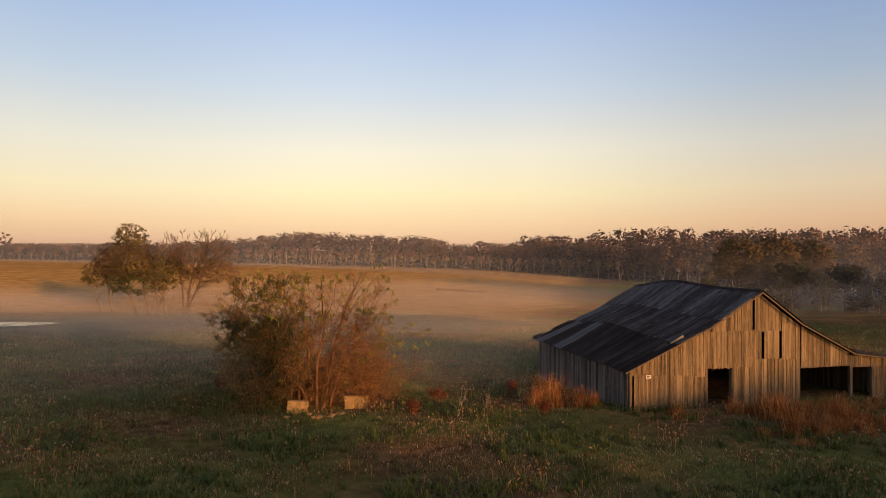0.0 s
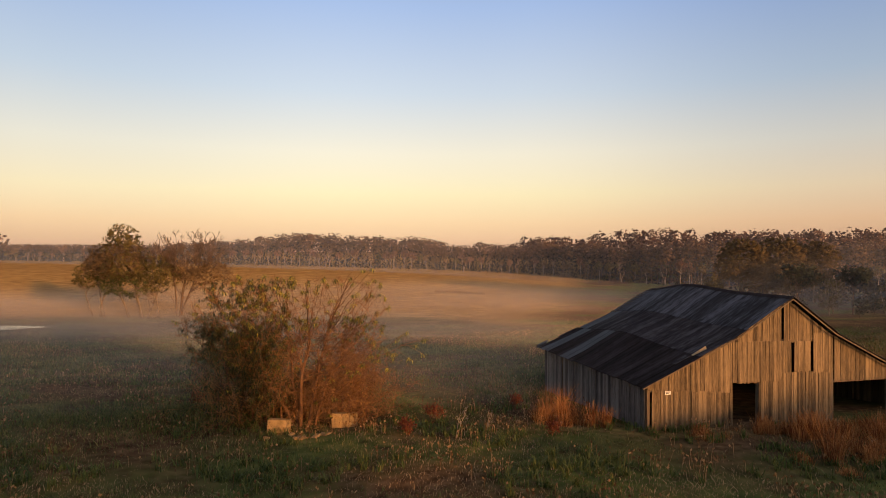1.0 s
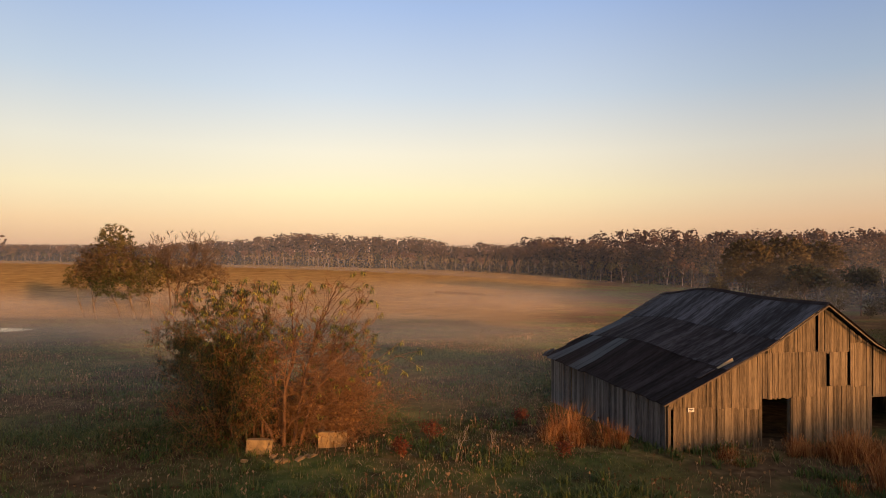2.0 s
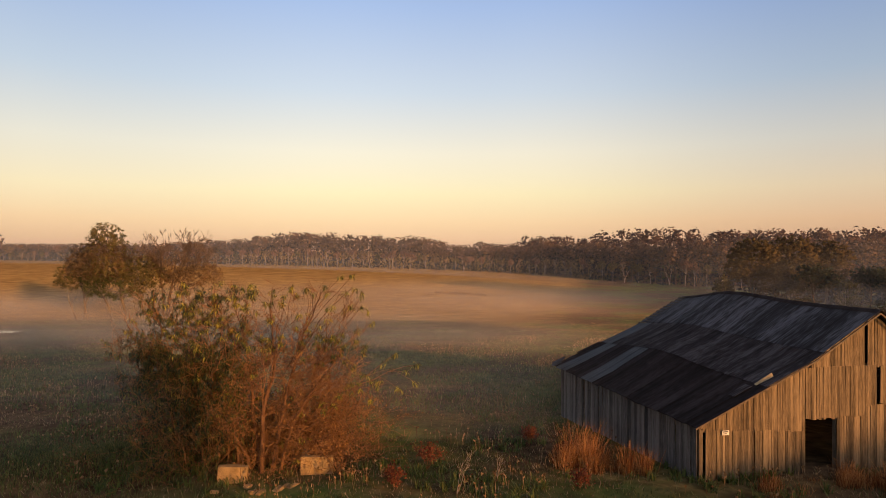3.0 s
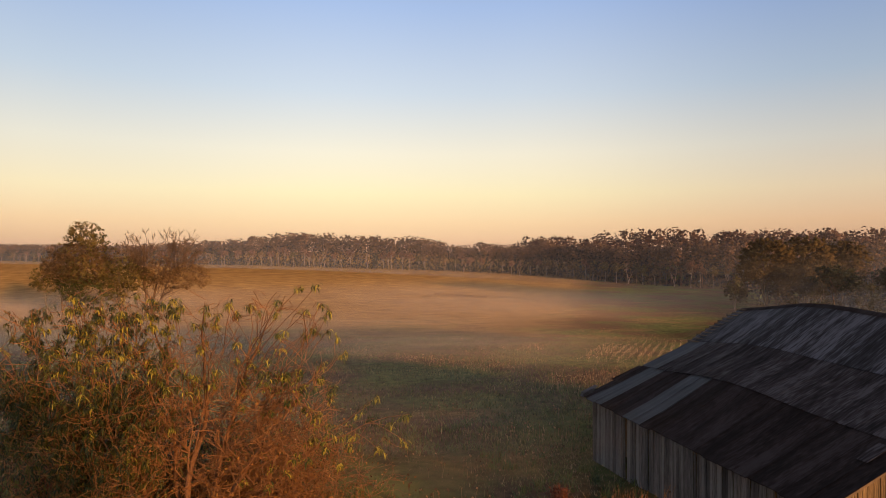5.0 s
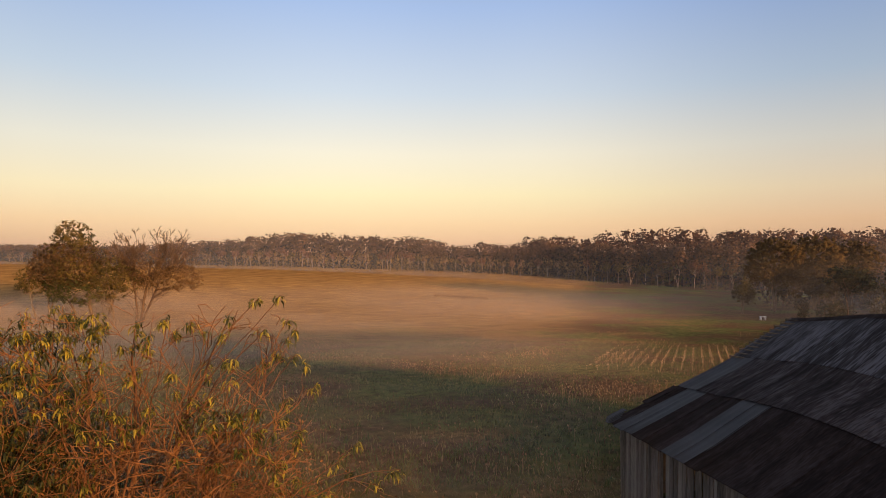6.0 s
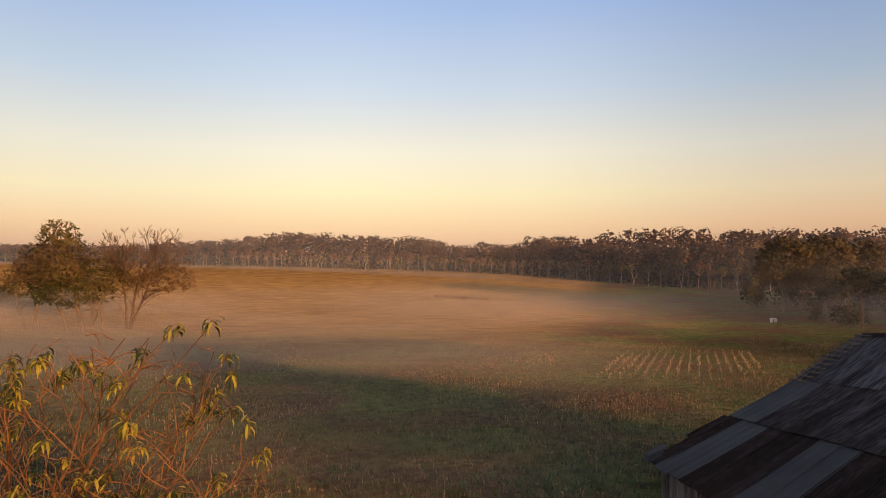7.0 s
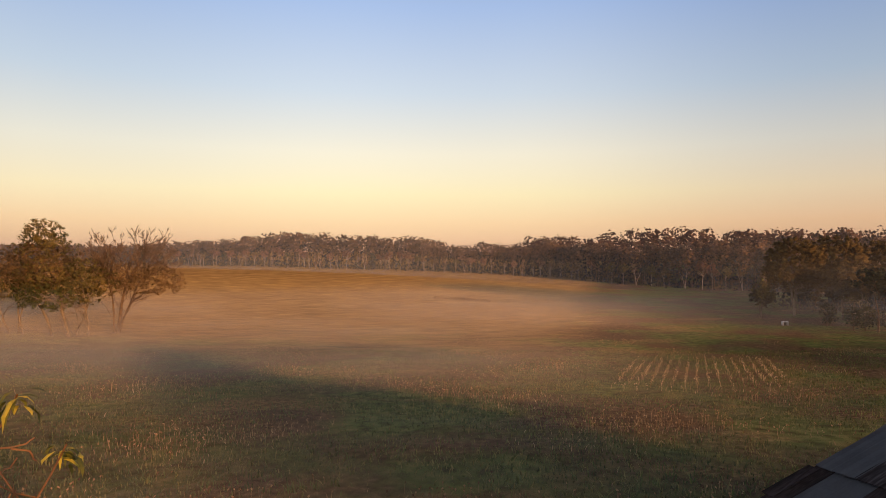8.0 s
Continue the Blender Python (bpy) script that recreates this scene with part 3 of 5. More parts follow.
def beam(u0, v0, z0, u1, v1, z1, w=0.14, name="beam"):
    a, c = in_barn(u0, v0, z0), in_barn(u1, v1, z1)
    d = (c - a) / np.linalg.norm(c - a)
    s = np.cross(d, (0, 0, 1.0) if abs(d[2]) < 0.8 else AV)
    s /= np.linalg.norm(s)
    q = np.cross(s, d)
    o = [(-s - q), (s - q), (s + q), (-s + q)]
    bag = Bag()
    bag.box(np.concatenate([[a + k * w / 2 for k in o], [c + k * w / 2 for k in o]]))
    return barn_part(name, bag.mesh(name, M_BEAM))


for u, v in ((0.2, 0.12), (5.35, 0.16), (7.18, 0.16), (12.1, 0.12), (16.12, 0.1), (14.0, 3.0), (15.9, 4.5), (12.2, 4.5), (17.95, 0.2),
             (0.14, 4.4), (0.14, 8.8), (0.14, 12.7), (5.4, 4.4), (5.4, 8.8), (12.1, 8.8), (15.9, 9.0), (20.1, 0.2), (20.1, 6.0), (20.1, 12.8)):
    zg = float(ground_z(*in_barn(u, v, 0)[:2])) - 0.1
    beam(u, v, zg, u, v, float(roof_z(u, v)) - 0.12, 0.17, "post")
beam(0.1, 0.1, 2.0, 5.4, 0.1, 1.66, 0.12)
beam(5.3, 0.12, 2.27, 7.3, 0.12, 2.24, 0.13)
beam(12.1, 0.1, 2.02, 16.2, 0.1, 2.06, 0.13)
beam(16.2, 0.12, 1.92, 20.1, 0.16, 1.9, 0.11)
beam(5.4, 0.2, 4.5, 12.1, 0.2, 4.5, 0.14)
for v in (4.4, 8.8):
    beam(5.4, v, 4.4, 12.1, v, 4.4, 0.15)

# side wall, with leaning boards and a few wide gaps; its shade is in the board colour
v = 0.04
while v < BACK:
    w = min(rng.uniform(0.13, 0.24), BACK - v)
    if not any(a < v + w / 2 < c for a, c in ((9.9, 10.05), (4.2, 4.3))):
        p = in_barn(0, v, 0)
        lo, hi = float(ground_z(p[0], p[1])) - 0.15 + rng.uniform(-0.05, 0.05), float(roof_z(-0.02, v)) - 0.06
        ln, e = rng.uniform(-0.05, 0.05), v + w - rng.uniform(0.004, 0.014) - (0.03 if rng.uniform() < 0.1 else 0)
        uo = -rng.uniform(0.0, 0.03)
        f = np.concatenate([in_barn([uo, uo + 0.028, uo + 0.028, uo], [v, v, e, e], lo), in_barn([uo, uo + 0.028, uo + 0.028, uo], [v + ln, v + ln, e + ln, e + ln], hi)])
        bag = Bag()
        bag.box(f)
        barn_part("board", bag.mesh("board", M_BARN_SHADED))
    v += w
# walls that no light passes, at the back and far side
for name, us, vs in (("back_wall", (0.0, 20.2), (BACK - 0.02, BACK - 0.05)), ("far_side_wall", (20.2, 20.17), (0.3, BACK))):
    k = 60
    for i in range(k):
        bag = Bag()
        if name == "back_wall":
            u0, u1 = us[0] + (us[1] - us[0]) * i / k, us[0] + (us[1] - us[0]) * (i + 0.96) / k
            f = [(u0, vs[0]), (u1, vs[0]), (u1, vs[1]), (u0, vs[1])]
        else:
            c0, c1 = vs[0] + (vs[1] - vs[0]) * i / k, vs[0] + (vs[1] - vs[0]) * (i + 0.96) / k
            f = [(us[0], c0), (us[0], c1), (us[1], c1), (us[1], c0)]
        lo = [in_barn(a, c, -2.0) for a, c in f]
        hi = [in_barn(a, c, float(roof_z(a, c)) - 0.06) for a, c in f]
        bag.box(np.array(lo + hi))
        barn_part("board", bag.mesh("board", M_BARN))


# roof: overlapping tin sheets in three rows up each slope
def tin(u0, u1, v0, v1, mat, lift, name="roof_sheet"):
    us = np.linspace(u0, u1, 4)
    vs = np.linspace(v0, v1, 5)
    U2, V2 = np.meshgrid(us, vs)
    z = roof_z(U2, V2) + lift + np.array([0.02, 0, 0.012, 0, 0.02])[:, None]
    top = in_barn(U2, V2, z).reshape(-1, 3)
    i = (np.arange(4)[:, None] * 4 + np.arange(3)[None]).ravel()
    f = np.stack([i, i + 1, i + 5, i + 4], -1)
    bag = Bag()
    bag.add(top, [f])
    bag.add(top - np.array((0, 0, 0.018)), [f[:, ::-1]])
    r = np.array([0, 1, 2, 3, 7, 11, 15, 19, 18, 17, 16, 12, 8, 4])
    rim = np.stack([r, np.roll(r, -1), np.roll(r, -1) + 20, r + 20], -1)
    bag.add(np.concatenate([top, top - np.array((0, 0, 0.018))]), [rim])
    barn_part(name, bag.mesh(name, mat))


LIGHT = {0: ((7.9, 9.2), (11.4, 12.5)), 1: ((12.0, 13.4),)}
for row, (u0, u1) in enumerate(((-0.42, 3.2), (3.05, 6.1), (5.95, 9.04), (9.0, 12.0), (11.9, 16.15), (16.0, 20.5))):
    v = -0.42
    while v < BACK + 0.15:
        e = min(v + 0.66, BACK + 0.3)
        c = (v + e) / 2
        light = any(a < c < d for a, d in LIGHT.get(row, ()))
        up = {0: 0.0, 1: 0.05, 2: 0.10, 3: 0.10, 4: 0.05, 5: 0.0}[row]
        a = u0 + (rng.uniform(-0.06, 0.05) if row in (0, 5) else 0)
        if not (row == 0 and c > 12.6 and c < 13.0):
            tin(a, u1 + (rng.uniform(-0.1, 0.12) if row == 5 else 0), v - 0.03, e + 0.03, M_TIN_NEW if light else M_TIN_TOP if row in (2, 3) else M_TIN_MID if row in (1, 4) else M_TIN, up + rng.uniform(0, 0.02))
        v += 0.66
# lath ends at the far rake, rafters under the front rake, and a ridge cap
for u in np.arange(5.9, 8.9, 0.27):
    beam(u, BACK - 0.3, float(roof_z(u, BACK)) + 0.1, u, BACK + 0.42 + rng.uniform(0, 0.15), float(roof_z(u, BACK)) + 0.06, 0.1, "lath_end")
for k in range(4):
    tin(-0.5 + 0.05 * k, 0.1 + 0.12 * k, BACK + 0.1 + 0.06 * k, BACK + 0.4 + 0.06 * k, M_TIN_NEW, 0.03 + 0.035 * k, "loose_sheet")
tin(1.3, 2.9, BACK + 0.05, BACK + 0.42, M_TIN, 0.10, "curled_sheet")
for us in ((-0.4, 5.6), (5.6, 9.0), (9.0, 11.9), (11.9, 16.0), (16.0, 20.4)):
    beam(us[0], -0.4, float(roof_z(us[0], -0.4)) - 0.05, us[1], -0.4, float(roof_z(us[1], -0.4)) - 0.05, 0.07, "rake_board")
bag = Bag()
vs = np.linspace(-0.4, BACK + 0.2, 14)
prof = [(-0.22, -0.07), (0.0, 0.09), (0.22, -0.07)]
ring = np.stack([in_barn(9.0 + du, vs, roof_z(9.0, vs) + dz + 0.04) for du, dz in prof], 1)
i = np.arange(13)[:, None] * 3 + np.arange(2)[None]
bag.add(ring, [np.stack([i, i + 1, i + 4, i + 3], -1).reshape(-1, 4)])
barn_part("ridge_cap", bag.mesh("ridge_cap", M_TIN))
# a broken plank and a lifted sheet near the front rake
bag = Bag()
us = np.linspace(2.95, 3.75, 5)
lowe, hie = in_barn(us, 0.05 - 0.12 * (us - 3.05), roof_z(us, 0.1) + 0.05), in_barn(us, 0.15 - 0.12 * (us - 3.05), roof_z(us, 0.1) + 0.10 + 0.16 * (us - 3.05))
for k in range(4):
    f = np.stack([lowe[k], lowe[k + 1], hie[k + 1], hie[k]])
    bag.box(np.concatenate([f, f + AV * 0.03]))
barn_part("broken_plank", bag.mesh("broken_plank", M_BAREWOOD), "pale broken plank lifted on the roof edge")
tin(1.9, 2.8, 0.1, 0.5, M_TIN_MID, 0.07, "loose_sheet")

# paper notice on the gable
notice = thing("notice", tuple(in_barn(1.3, -0.07, 1.86)), "small white paper notice with dark print nailed to boards", "sign")
for nm, (u0, u1, z0, z1), v0, mat in (("sheet", (1.14, 1.48, 1.78, 1.98), -0.075, M_PAPER), ("print_bar", (1.18, 1.43, 1.90, 1.95), -0.082, M_INK_SHADE), ("print_bar", (1.18, 1.36, 1.82, 1.86), -0.082, M_INK_SHADE)):
    f = in_barn([u0, u1, u1, u0], v0, [z0, z0, z1, z1])
    bag = Bag()
    bag.box(np.concatenate([f, f + AV * 0.005]))
    holder = notice if nm == "sheet" else sheet
    ob = part(nm, bag.mesh(nm, mat), holder)
    if nm == "sheet":
        ob.matrix_parent_inverse = notice.matrix_world.inverted()
        sheet = ob


# ---- trees and shrubs ----
def grow(rng, p, d, length, r, depth, limbs, tips, wob=0.25, lift=0.15, kids=(3, 5), fork=(25, 55), shrink=(0.5, 0.75), n=5):
    """A limb as a bent line with smaller limbs along it; gathers lines with radii, and the ends of the thinnest."""
    pts, rad = [np.array(p, float)], [r]
    d = np.array(d, float) / np.linalg.norm(d)
    for i in range(n):
        d = d + rng.normal(size=3) * wob / n ** 0.5 + np.array((0, 0, lift / n))
        d /= np.linalg.norm(d)
        pts.append(pts[-1] + d * length / n)
        rad.append(r * (1 - 0.65 * (i + 1) / n))
    limbs.append((np.array(pts), np.array(rad), depth))
    if depth == 0:
        tips.append((pts[-1], d, pts[n // 2]))
        return
    for _ in range(int(rng.integers(kids[0], kids[1] + 1))):
        f = rng.uniform(0.35, 1.0)
        i = min(int(f * n), n - 1)
        q = pts[i] + (pts[i + 1] - pts[i]) * (f * n - i)
        t = np.cross(d, rng.normal(size=3))
        t /= np.linalg.norm(t) + 1e-9
        a = radians(rng.uniform(*fork))
        grow(rng, q, d * math.cos(a) + t * math.sin(a), length * rng.uniform(*shrink), rad[i] * rng.uniform(0.45, 0.7), depth - 1, limbs, tips, wob, lift, kids, fork, shrink, n)
    tips.append((pts[-1], d, pts[n // 2]))


def limb_mesh(name, limbs, mat, least=0.0, pick=None):
    bag = Bag()
    for pts, rad, depth in limbs:
        if pick is None or depth in pick:
            bag.tube(pts, np.maximum(rad, least), 7 if depth > 2 else 5 if depth > 1 else 3)
    return bag.mesh(name, mat, True)


def hanging_leaves(tips, rng, count, size, reach):
    """Long drooping leaves, folded along the rib, in bunches at the ends of twigs."""
    P = []
    for end, d, mid in tips:
        k = int(rng.integers(count[0], count[1] + 1))
        f = rng.uniform(0, 1, k)[:, None]
        P.append(end - (end - mid) * f * reach + rng.normal(size=(k, 3)) * 0.05)
    P = np.concatenate(P)
    n = len(P)
    h = rng.normal(size=(n, 3)) * (1, 1, 0)
    h /= np.linalg.norm(h, axis=1)[:, None] + 1e-9
    L = (rng.uniform(*size, n))[:, None]
    side = np.stack([-h[:, 1], h[:, 0], np.zeros(n)], 1)
    down = np.array((0, 0, -1.0))
    dr = rng.uniform(0.5, 1.5, n)[:, None]
    a = P + (h * 0.40 + down * 0.05 * dr) * L
    b = P + (h * 0.68 + down * 0.38 * dr) * L
    e = P + (h * 0.72 + down * 0.85 * dr) * L
    w = L * 0.12
    v = np.stack([P, a - side * w + down * w * 0.7, a, a + side * w + down * w * 0.7, b - side * w * 0.8 + down * w * 0.5, b, b + side * w * 0.8 + down * w * 0.5, e], 1)
    i = np.arange(n)[:, None] * 8
    return v.reshape(-1, 3), [i + np.array([k]) for k in ((0, 1, 2), (0, 2, 3), (1, 4, 5), (1, 5, 2), (2, 5, 6), (2, 6, 3), (4, 7, 5), (5, 7, 6))]


def leaf_mesh(name, tips, rng, count, size, reach, mat):
    v, f = hanging_leaves(tips, rng, count, size, reach)
    return fast_mesh(name, v, [np.concatenate(f)], mat)


def child(name, me, parent, label=""):
    ob = part(name, me, parent, label)
    ob.matrix_parent_inverse = parent.matrix_world.inverted()
    return ob


def reach_limbs(rng, feet, centre, radii, n, depth, r, limbs, tips, low=-1.0, kids=(3, 4), wob=0.3, lift=0.1, fork=(22, 55), part_way=0.68, shrink=(0.42, 0.62)):
    """Limbs from places on stems towards points spread over a rounded crown."""
    feet = np.asarray(feet, float)
    for k in range(n):
        w, s = rng.uniform(0, 2 * math.pi), rng.uniform(low, 1.0)
        e = np.array((math.cos(w) * (1 - s * s) ** 0.5, math.sin(w) * (1 - s * s) ** 0.5, s))
        goal = np.array(centre) + e * np.array(radii) * rng.uniform(0.8, 1.05)
        fit_feet = feet[feet[:, 2] <= max(goal[2] - 0.15 * radii[2], feet[:, 2].min())]
        q = fit_feet[rng.integers(0, len(fit_feet))] if rng.uniform() < 0.3 else fit_feet[np.argmin(np.linalg.norm((fit_feet - goal) * (1, 1, 0.6), axis=1))]
        d = goal - q
        ln = np.linalg.norm(d)
        grow(rng, q, d / ln + np.array((0, 0, 0.12)), ln * part_way, r * (0.5 + 0.5 * rng.uniform()), depth, limbs, tips, wob, lift, kids, fork, shrink, 5)


# the many-stemmed tree over the broken foundation
rng = np.random.default_rng(21)
bush = thing("fruit_tree", (-8.0, 36.0, -0.35), "many-stemmed half-bare tree with red-brown twigs and drooping yellow-green leaves", "tree")
limbs, tips, tops, stems = [], [], [], []
for up, s0, bx, ex, ez, r in ((-1, 0, -8.3, -10.4, 7.9, 0.10), (-1, 0, -8.1, -8.0, 8.0, 0.12), (-1, 0, -7.7, -5.4, 8.1, 0.11), (-1, 0, -8.7, -14.0, 6.2, 0.08), (-1, 0, -7.4, -3.7, 6.2, 0.08), (-1, 0, -9.3, -11.9, 7.4, 0.07),
                              (0, 0.45, 0, -9.4, 8.0, 0.05), (0, 0.35, 0, -11.4, 7.8, 0.05), (1, 0.3, 0, -9.0, 7.6, 0.05), (1, 0.4, 0, -6.9, 8.1, 0.05), (2, 0.3, 0, -6.2, 8.0, 0.05), (2, 0.4, 0, -4.2, 7.9, 0.05), (2, 0.2, 0, -3.6, 7.2, 0.05),
                              (3, 0.4, 0, -15.0, 4.8, 0.05), (3, 0.3, 0, -13.1, 7.0, 0.05), (4, 0.35, 0, -3.4, 5.0, 0.04), (5, 0.35, 0, -13.6, 6.6, 0.04), (1, 0.55, 0, -7.4, 7.4, 0.04), (4, 0.5, 0, -4.4, 7.0, 0.04), (3, 0.15, 0, -14.6, 3.2, 0.04), (4, 0.12, 0, -3.6, 3.4, 0.04), (2, 0.5, 0, -4.5, 8.6, 0.035), (3, 0.5, 0, -12.2, 7.9, 0.04), (5, 0.3, 0, -10.9, 8.2, 0.04), (3, 0.25, 0, -15.6, 5.6, 0.035),
                              (2, 0.55, 0, -4.05, 8.65, 0.03), (2, 0.45, 0, -4.0, 8.0, 0.03), (4, 0.5, 0, -3.5, 7.9, 0.03), (-1, 0, -10.2, -11.8, 8.0, 0.05), (-1, 0, -11.0, -13.2, 7.6, 0.05), (-1, 0, -9.8, -10.6, 8.2, 0.05), (-1, 0, -11.6, -14.2, 6.6, 0.045)):
    by, ey = 35.9 + rng.normal() * 0.25, 36.2 + rng.normal() * 0.7
    q = np.array((bx, by, float(ground_z(bx, by)) - 0.1)) if up < 0 else stems[up][int(s0 * 12)]
    f = np.linspace(0, 1, 13)[:, None]
    pts = np.concatenate([q[0] + (ex - q[0]) * f ** 1.3, q[1] + (ey - q[1]) * f, q[2] + (ez - q[2]) * f ** 0.85], 1)
    pts = pts + np.cumsum(rng.normal(size=(13, 3)) * (0.09, 0.09, 0.04), 0) * np.sin(f * math.pi) ** 0.7
    stems.append(pts)
    limbs.append((pts, np.linspace(r if up < 0 else 0.62 * r, 0.009, 13), 5))
    tops.append((pts[-1], pts[-1] - pts[-2], pts[-2]))
    for k in range(18):
        s = rng.uniform(0.1, 0.97)
        m = min(int(s * 12), 11)
        q = pts[m] + (pts[m + 1] - pts[m]) * (s * 12 - m)
        high_up = q[2] > 4.6
        if high_up and q[0] > -9.2 and rng.uniform() < 0.6:
            continue
        d = np.array((rng.normal() + 0.4 * np.sign(ex + 8), rng.normal() * 0.4, rng.uniform(-0.4, 0.5) + 0.9 * s + 0.5 * high_up))
        grow(rng, q, d, rng.uniform(0.8, 2.0) * (1.2 - 0.5 * s), 0.02 * (1.3 - s), 1 if high_up else 2, limbs, tips, wob=0.5, lift=0.12, kids=(3, 4), fork=(25, 60), shrink=(0.4, 0.65), n=4)
lone, lone_tips = [], []
for bx, bz, ex, ez in ((-4.3, 3.2, -1.2, 5.3), (-5.0, 2.6, -1.9, 4.4)):
    d = np.array((ex - bx, -0.2, ez - bz))
    grow(rng, (bx, 35.7, bz), d, np.linalg.norm(d), 0.03, 1, lone, lone_tips, wob=0.25, lift=0.0, kids=(3, 4), fork=(15, 35), shrink=(0.25, 0.4))
limbs += lone
child("trunk", limb_mesh("trunk", limbs, M_STEM, 0.0, (5,)), bush, "red-brown stems")
child("twig_work", limb_mesh("twig_work", [l for l in limbs if l[0][:, 2].max() < 8.25 + 0.25 * math.sin(3 * l[0][0, 0]) and (l[0][:, 0].max() < -3.5 or l[0][:, 2].max() < 7.0)], M_TWIG, 0.010, (3, 2, 1, 0)), bush)
tips = [t for t in tips if t[0][2] < 8.3 and (t[0][0] < -3.5 or t[0][2] < 7.0)]
high = [t for t in tips if t[0][0] > -12.5 and rng.uniform() < np.clip(0.03 + 0.16 * (t[0][2] - 4.8) + 0.3 * (t[0][0] > -4.2), 0.02, 0.17)]
high += tops + lone_tips
child("foliage", leaf_mesh("foliage", high, rng, (13, 22), (0.14, 0.23), 0.4, M_LEAF), bush, "drooping yellow-green leaves")
low = [t for t in tips if t[0][0] < -8.8 and t[0][2] > 0.8 and rng.uniform() < np.clip(0.35 - 0.2 * (t[0][0] + 8.8), 0, 0.75) * np.clip(1.0 + 0.4 * (t[0][0] + 13.0), 0.15, 1) * np.clip(1.6 - 0.11 * t[0][2], 0.5, 1)]
child("foliage", leaf_mesh("foliage", low, rng, (6, 11), (0.13, 0.23), 1.0, M_LEAFD), bush, "dark green leaves")

# dense fine brown growth round the feet of the stems
rng = np.random.default_rng(5)
shrub = thing("brush", (-6.5, 35.9, -0.4), "dense tangle of rust-brown twigs and small dead leaves", "brush")
limbs, tips = [], []
for _ in range(280):
    bx, by = rng.uniform(-9.6, -4.1) if rng.uniform() < 0.78 else rng.uniform(-13.2, -9.6), rng.uniform(35.2, 38.0)
    if -10.0 < bx < -8.2:
        by = max(by, 36.4)
    if -8.3 < bx < -4.7:
        by = max(by + 1.5, 37.9)
    a = rng.normal(size=2) * 0.7
    grow(rng, (bx, by, float(ground_z(bx, by)) - 0.05), (a[0], a[1], 1.0), rng.uniform(1.1, 4.3) * (1.05 - 0.06 * abs(bx + 6) + 0.5 * (bx < -9)), 0.014, 2, limbs, tips, wob=0.8, lift=0.0, kids=(3, 5), fork=(25, 65), shrink=(0.4, 0.65), n=4)
child("twig_work", limb_mesh("twig_work", limbs, M_TWIG, 0.0075), shrub)
c = np.concatenate([np.array([t[0] for t in tips] * 2), np.array([t[2] for t in tips] * 2)])
c = c + rng.normal(size=c.shape) * 0.16
c = c[c[:, 0] + rng.normal(size=len(c)) > -9.6]
c = c[rng.uniform(0, 1, len(c)) < np.clip(0.25 + 0.5 * c[:, 2], 0.2, 1.0)]
v, f = quads(c, 0.08, rng, long=1.3)
child("dead_leaves", fast_mesh("dead_leaves", v, [f], M_RUST), shrub)
green = [t for t in tips if t[0][0] < -8.8 and t[0][2] < 5.5 and rng.uniform() < 0.8]
child("foliage", leaf_mesh("foliage", green, rng, (2, 5), (0.15, 0.25), 1.6, M_LEAFD), shrub, "dark green leaves")


def make_tree(name, seed, height, width, label, bark, crown, n=26, depth=2, leaf=0.5, per_tip=8, bare=0.0, base=0.25, forks=1, jit=0.4, top_bare=0.0, trunk_r=0.016, kids=(3, 4), thin=0.0014, fine=0):
    """One tree standing at the origin: stems, limbs that fill a rounded crown, and leaf clumps round the twig ends."""
    rng = np.random.default_rng(seed)
    tree = thing(name, (0, 0, 0), label, "tree")
    limbs, tips, feet = [], [], []
    for s in range(forks):
        q, d = np.array((0, 0, -0.3)), np.array((*(rng.normal(size=2) * (0.05 if forks == 1 else 0.16)), 1.0))
        pts = [q]
        for i in range(8):
            d = d / np.linalg.norm(d) + rng.normal(size=3) * 0.07
            pts.append(pts[-1] + d / np.linalg.norm(d) * height * 0.72 / 8)
        limbs.append((np.array(pts), height * trunk_r * np.linspace(1, 0.25, 9), 9))
        feet += [p for p in pts if p[2] > 0.12 * height]
    lo = height * base
    reach_limbs(rng, feet, (0, 0, (height + lo) / 2), (width / 2, width / 2, (height - lo) / 2), n, depth, height * 0.006, limbs, tips, kids=kids)
    bag = Bag()
    for p, r, dp in limbs:
        if dp >= fine:
            bag.tube(p, np.maximum(r, thin * height), 6 if dp == 9 else 3)
    part("trunk", bag.mesh("trunk", bark, True), tree)
    keep = [t for t in tips if rng.uniform() >= (bare if t[0][2] < height * 0.45 else max(bare, top_bare))]
    c = np.repeat(np.array([t[0] for t in keep]), per_tip, 0)
    m = np.repeat(np.array([t[2] for t in keep]), per_tip, 0)
    g = rng.normal(size=c.shape)
    g /= np.linalg.norm(g, axis=1)[:, None]
    c = c + (m - c) * rng.uniform(0, 0.8, (len(c), 1)) + g * jit * 1.6 * rng.uniform(0, 1, (len(c), 1)) ** 0.5
    away = c - np.array((0, 0, (height + lo) / 2))
    v, f = quads(c, leaf, rng, out=g + 0.8 * away / np.linalg.norm(away, axis=1)[:, None] + np.array((0, 0, 0.3)))
    part("crown", fast_mesh("crown", v, [f], crown), tree)
    return tree


BOUGH = np.array([(1, 0, 0), (0, 1, 0), (-1, 0, 0), (0, -1, 0), (0, 0, 1), (0, 0, -1)], float)
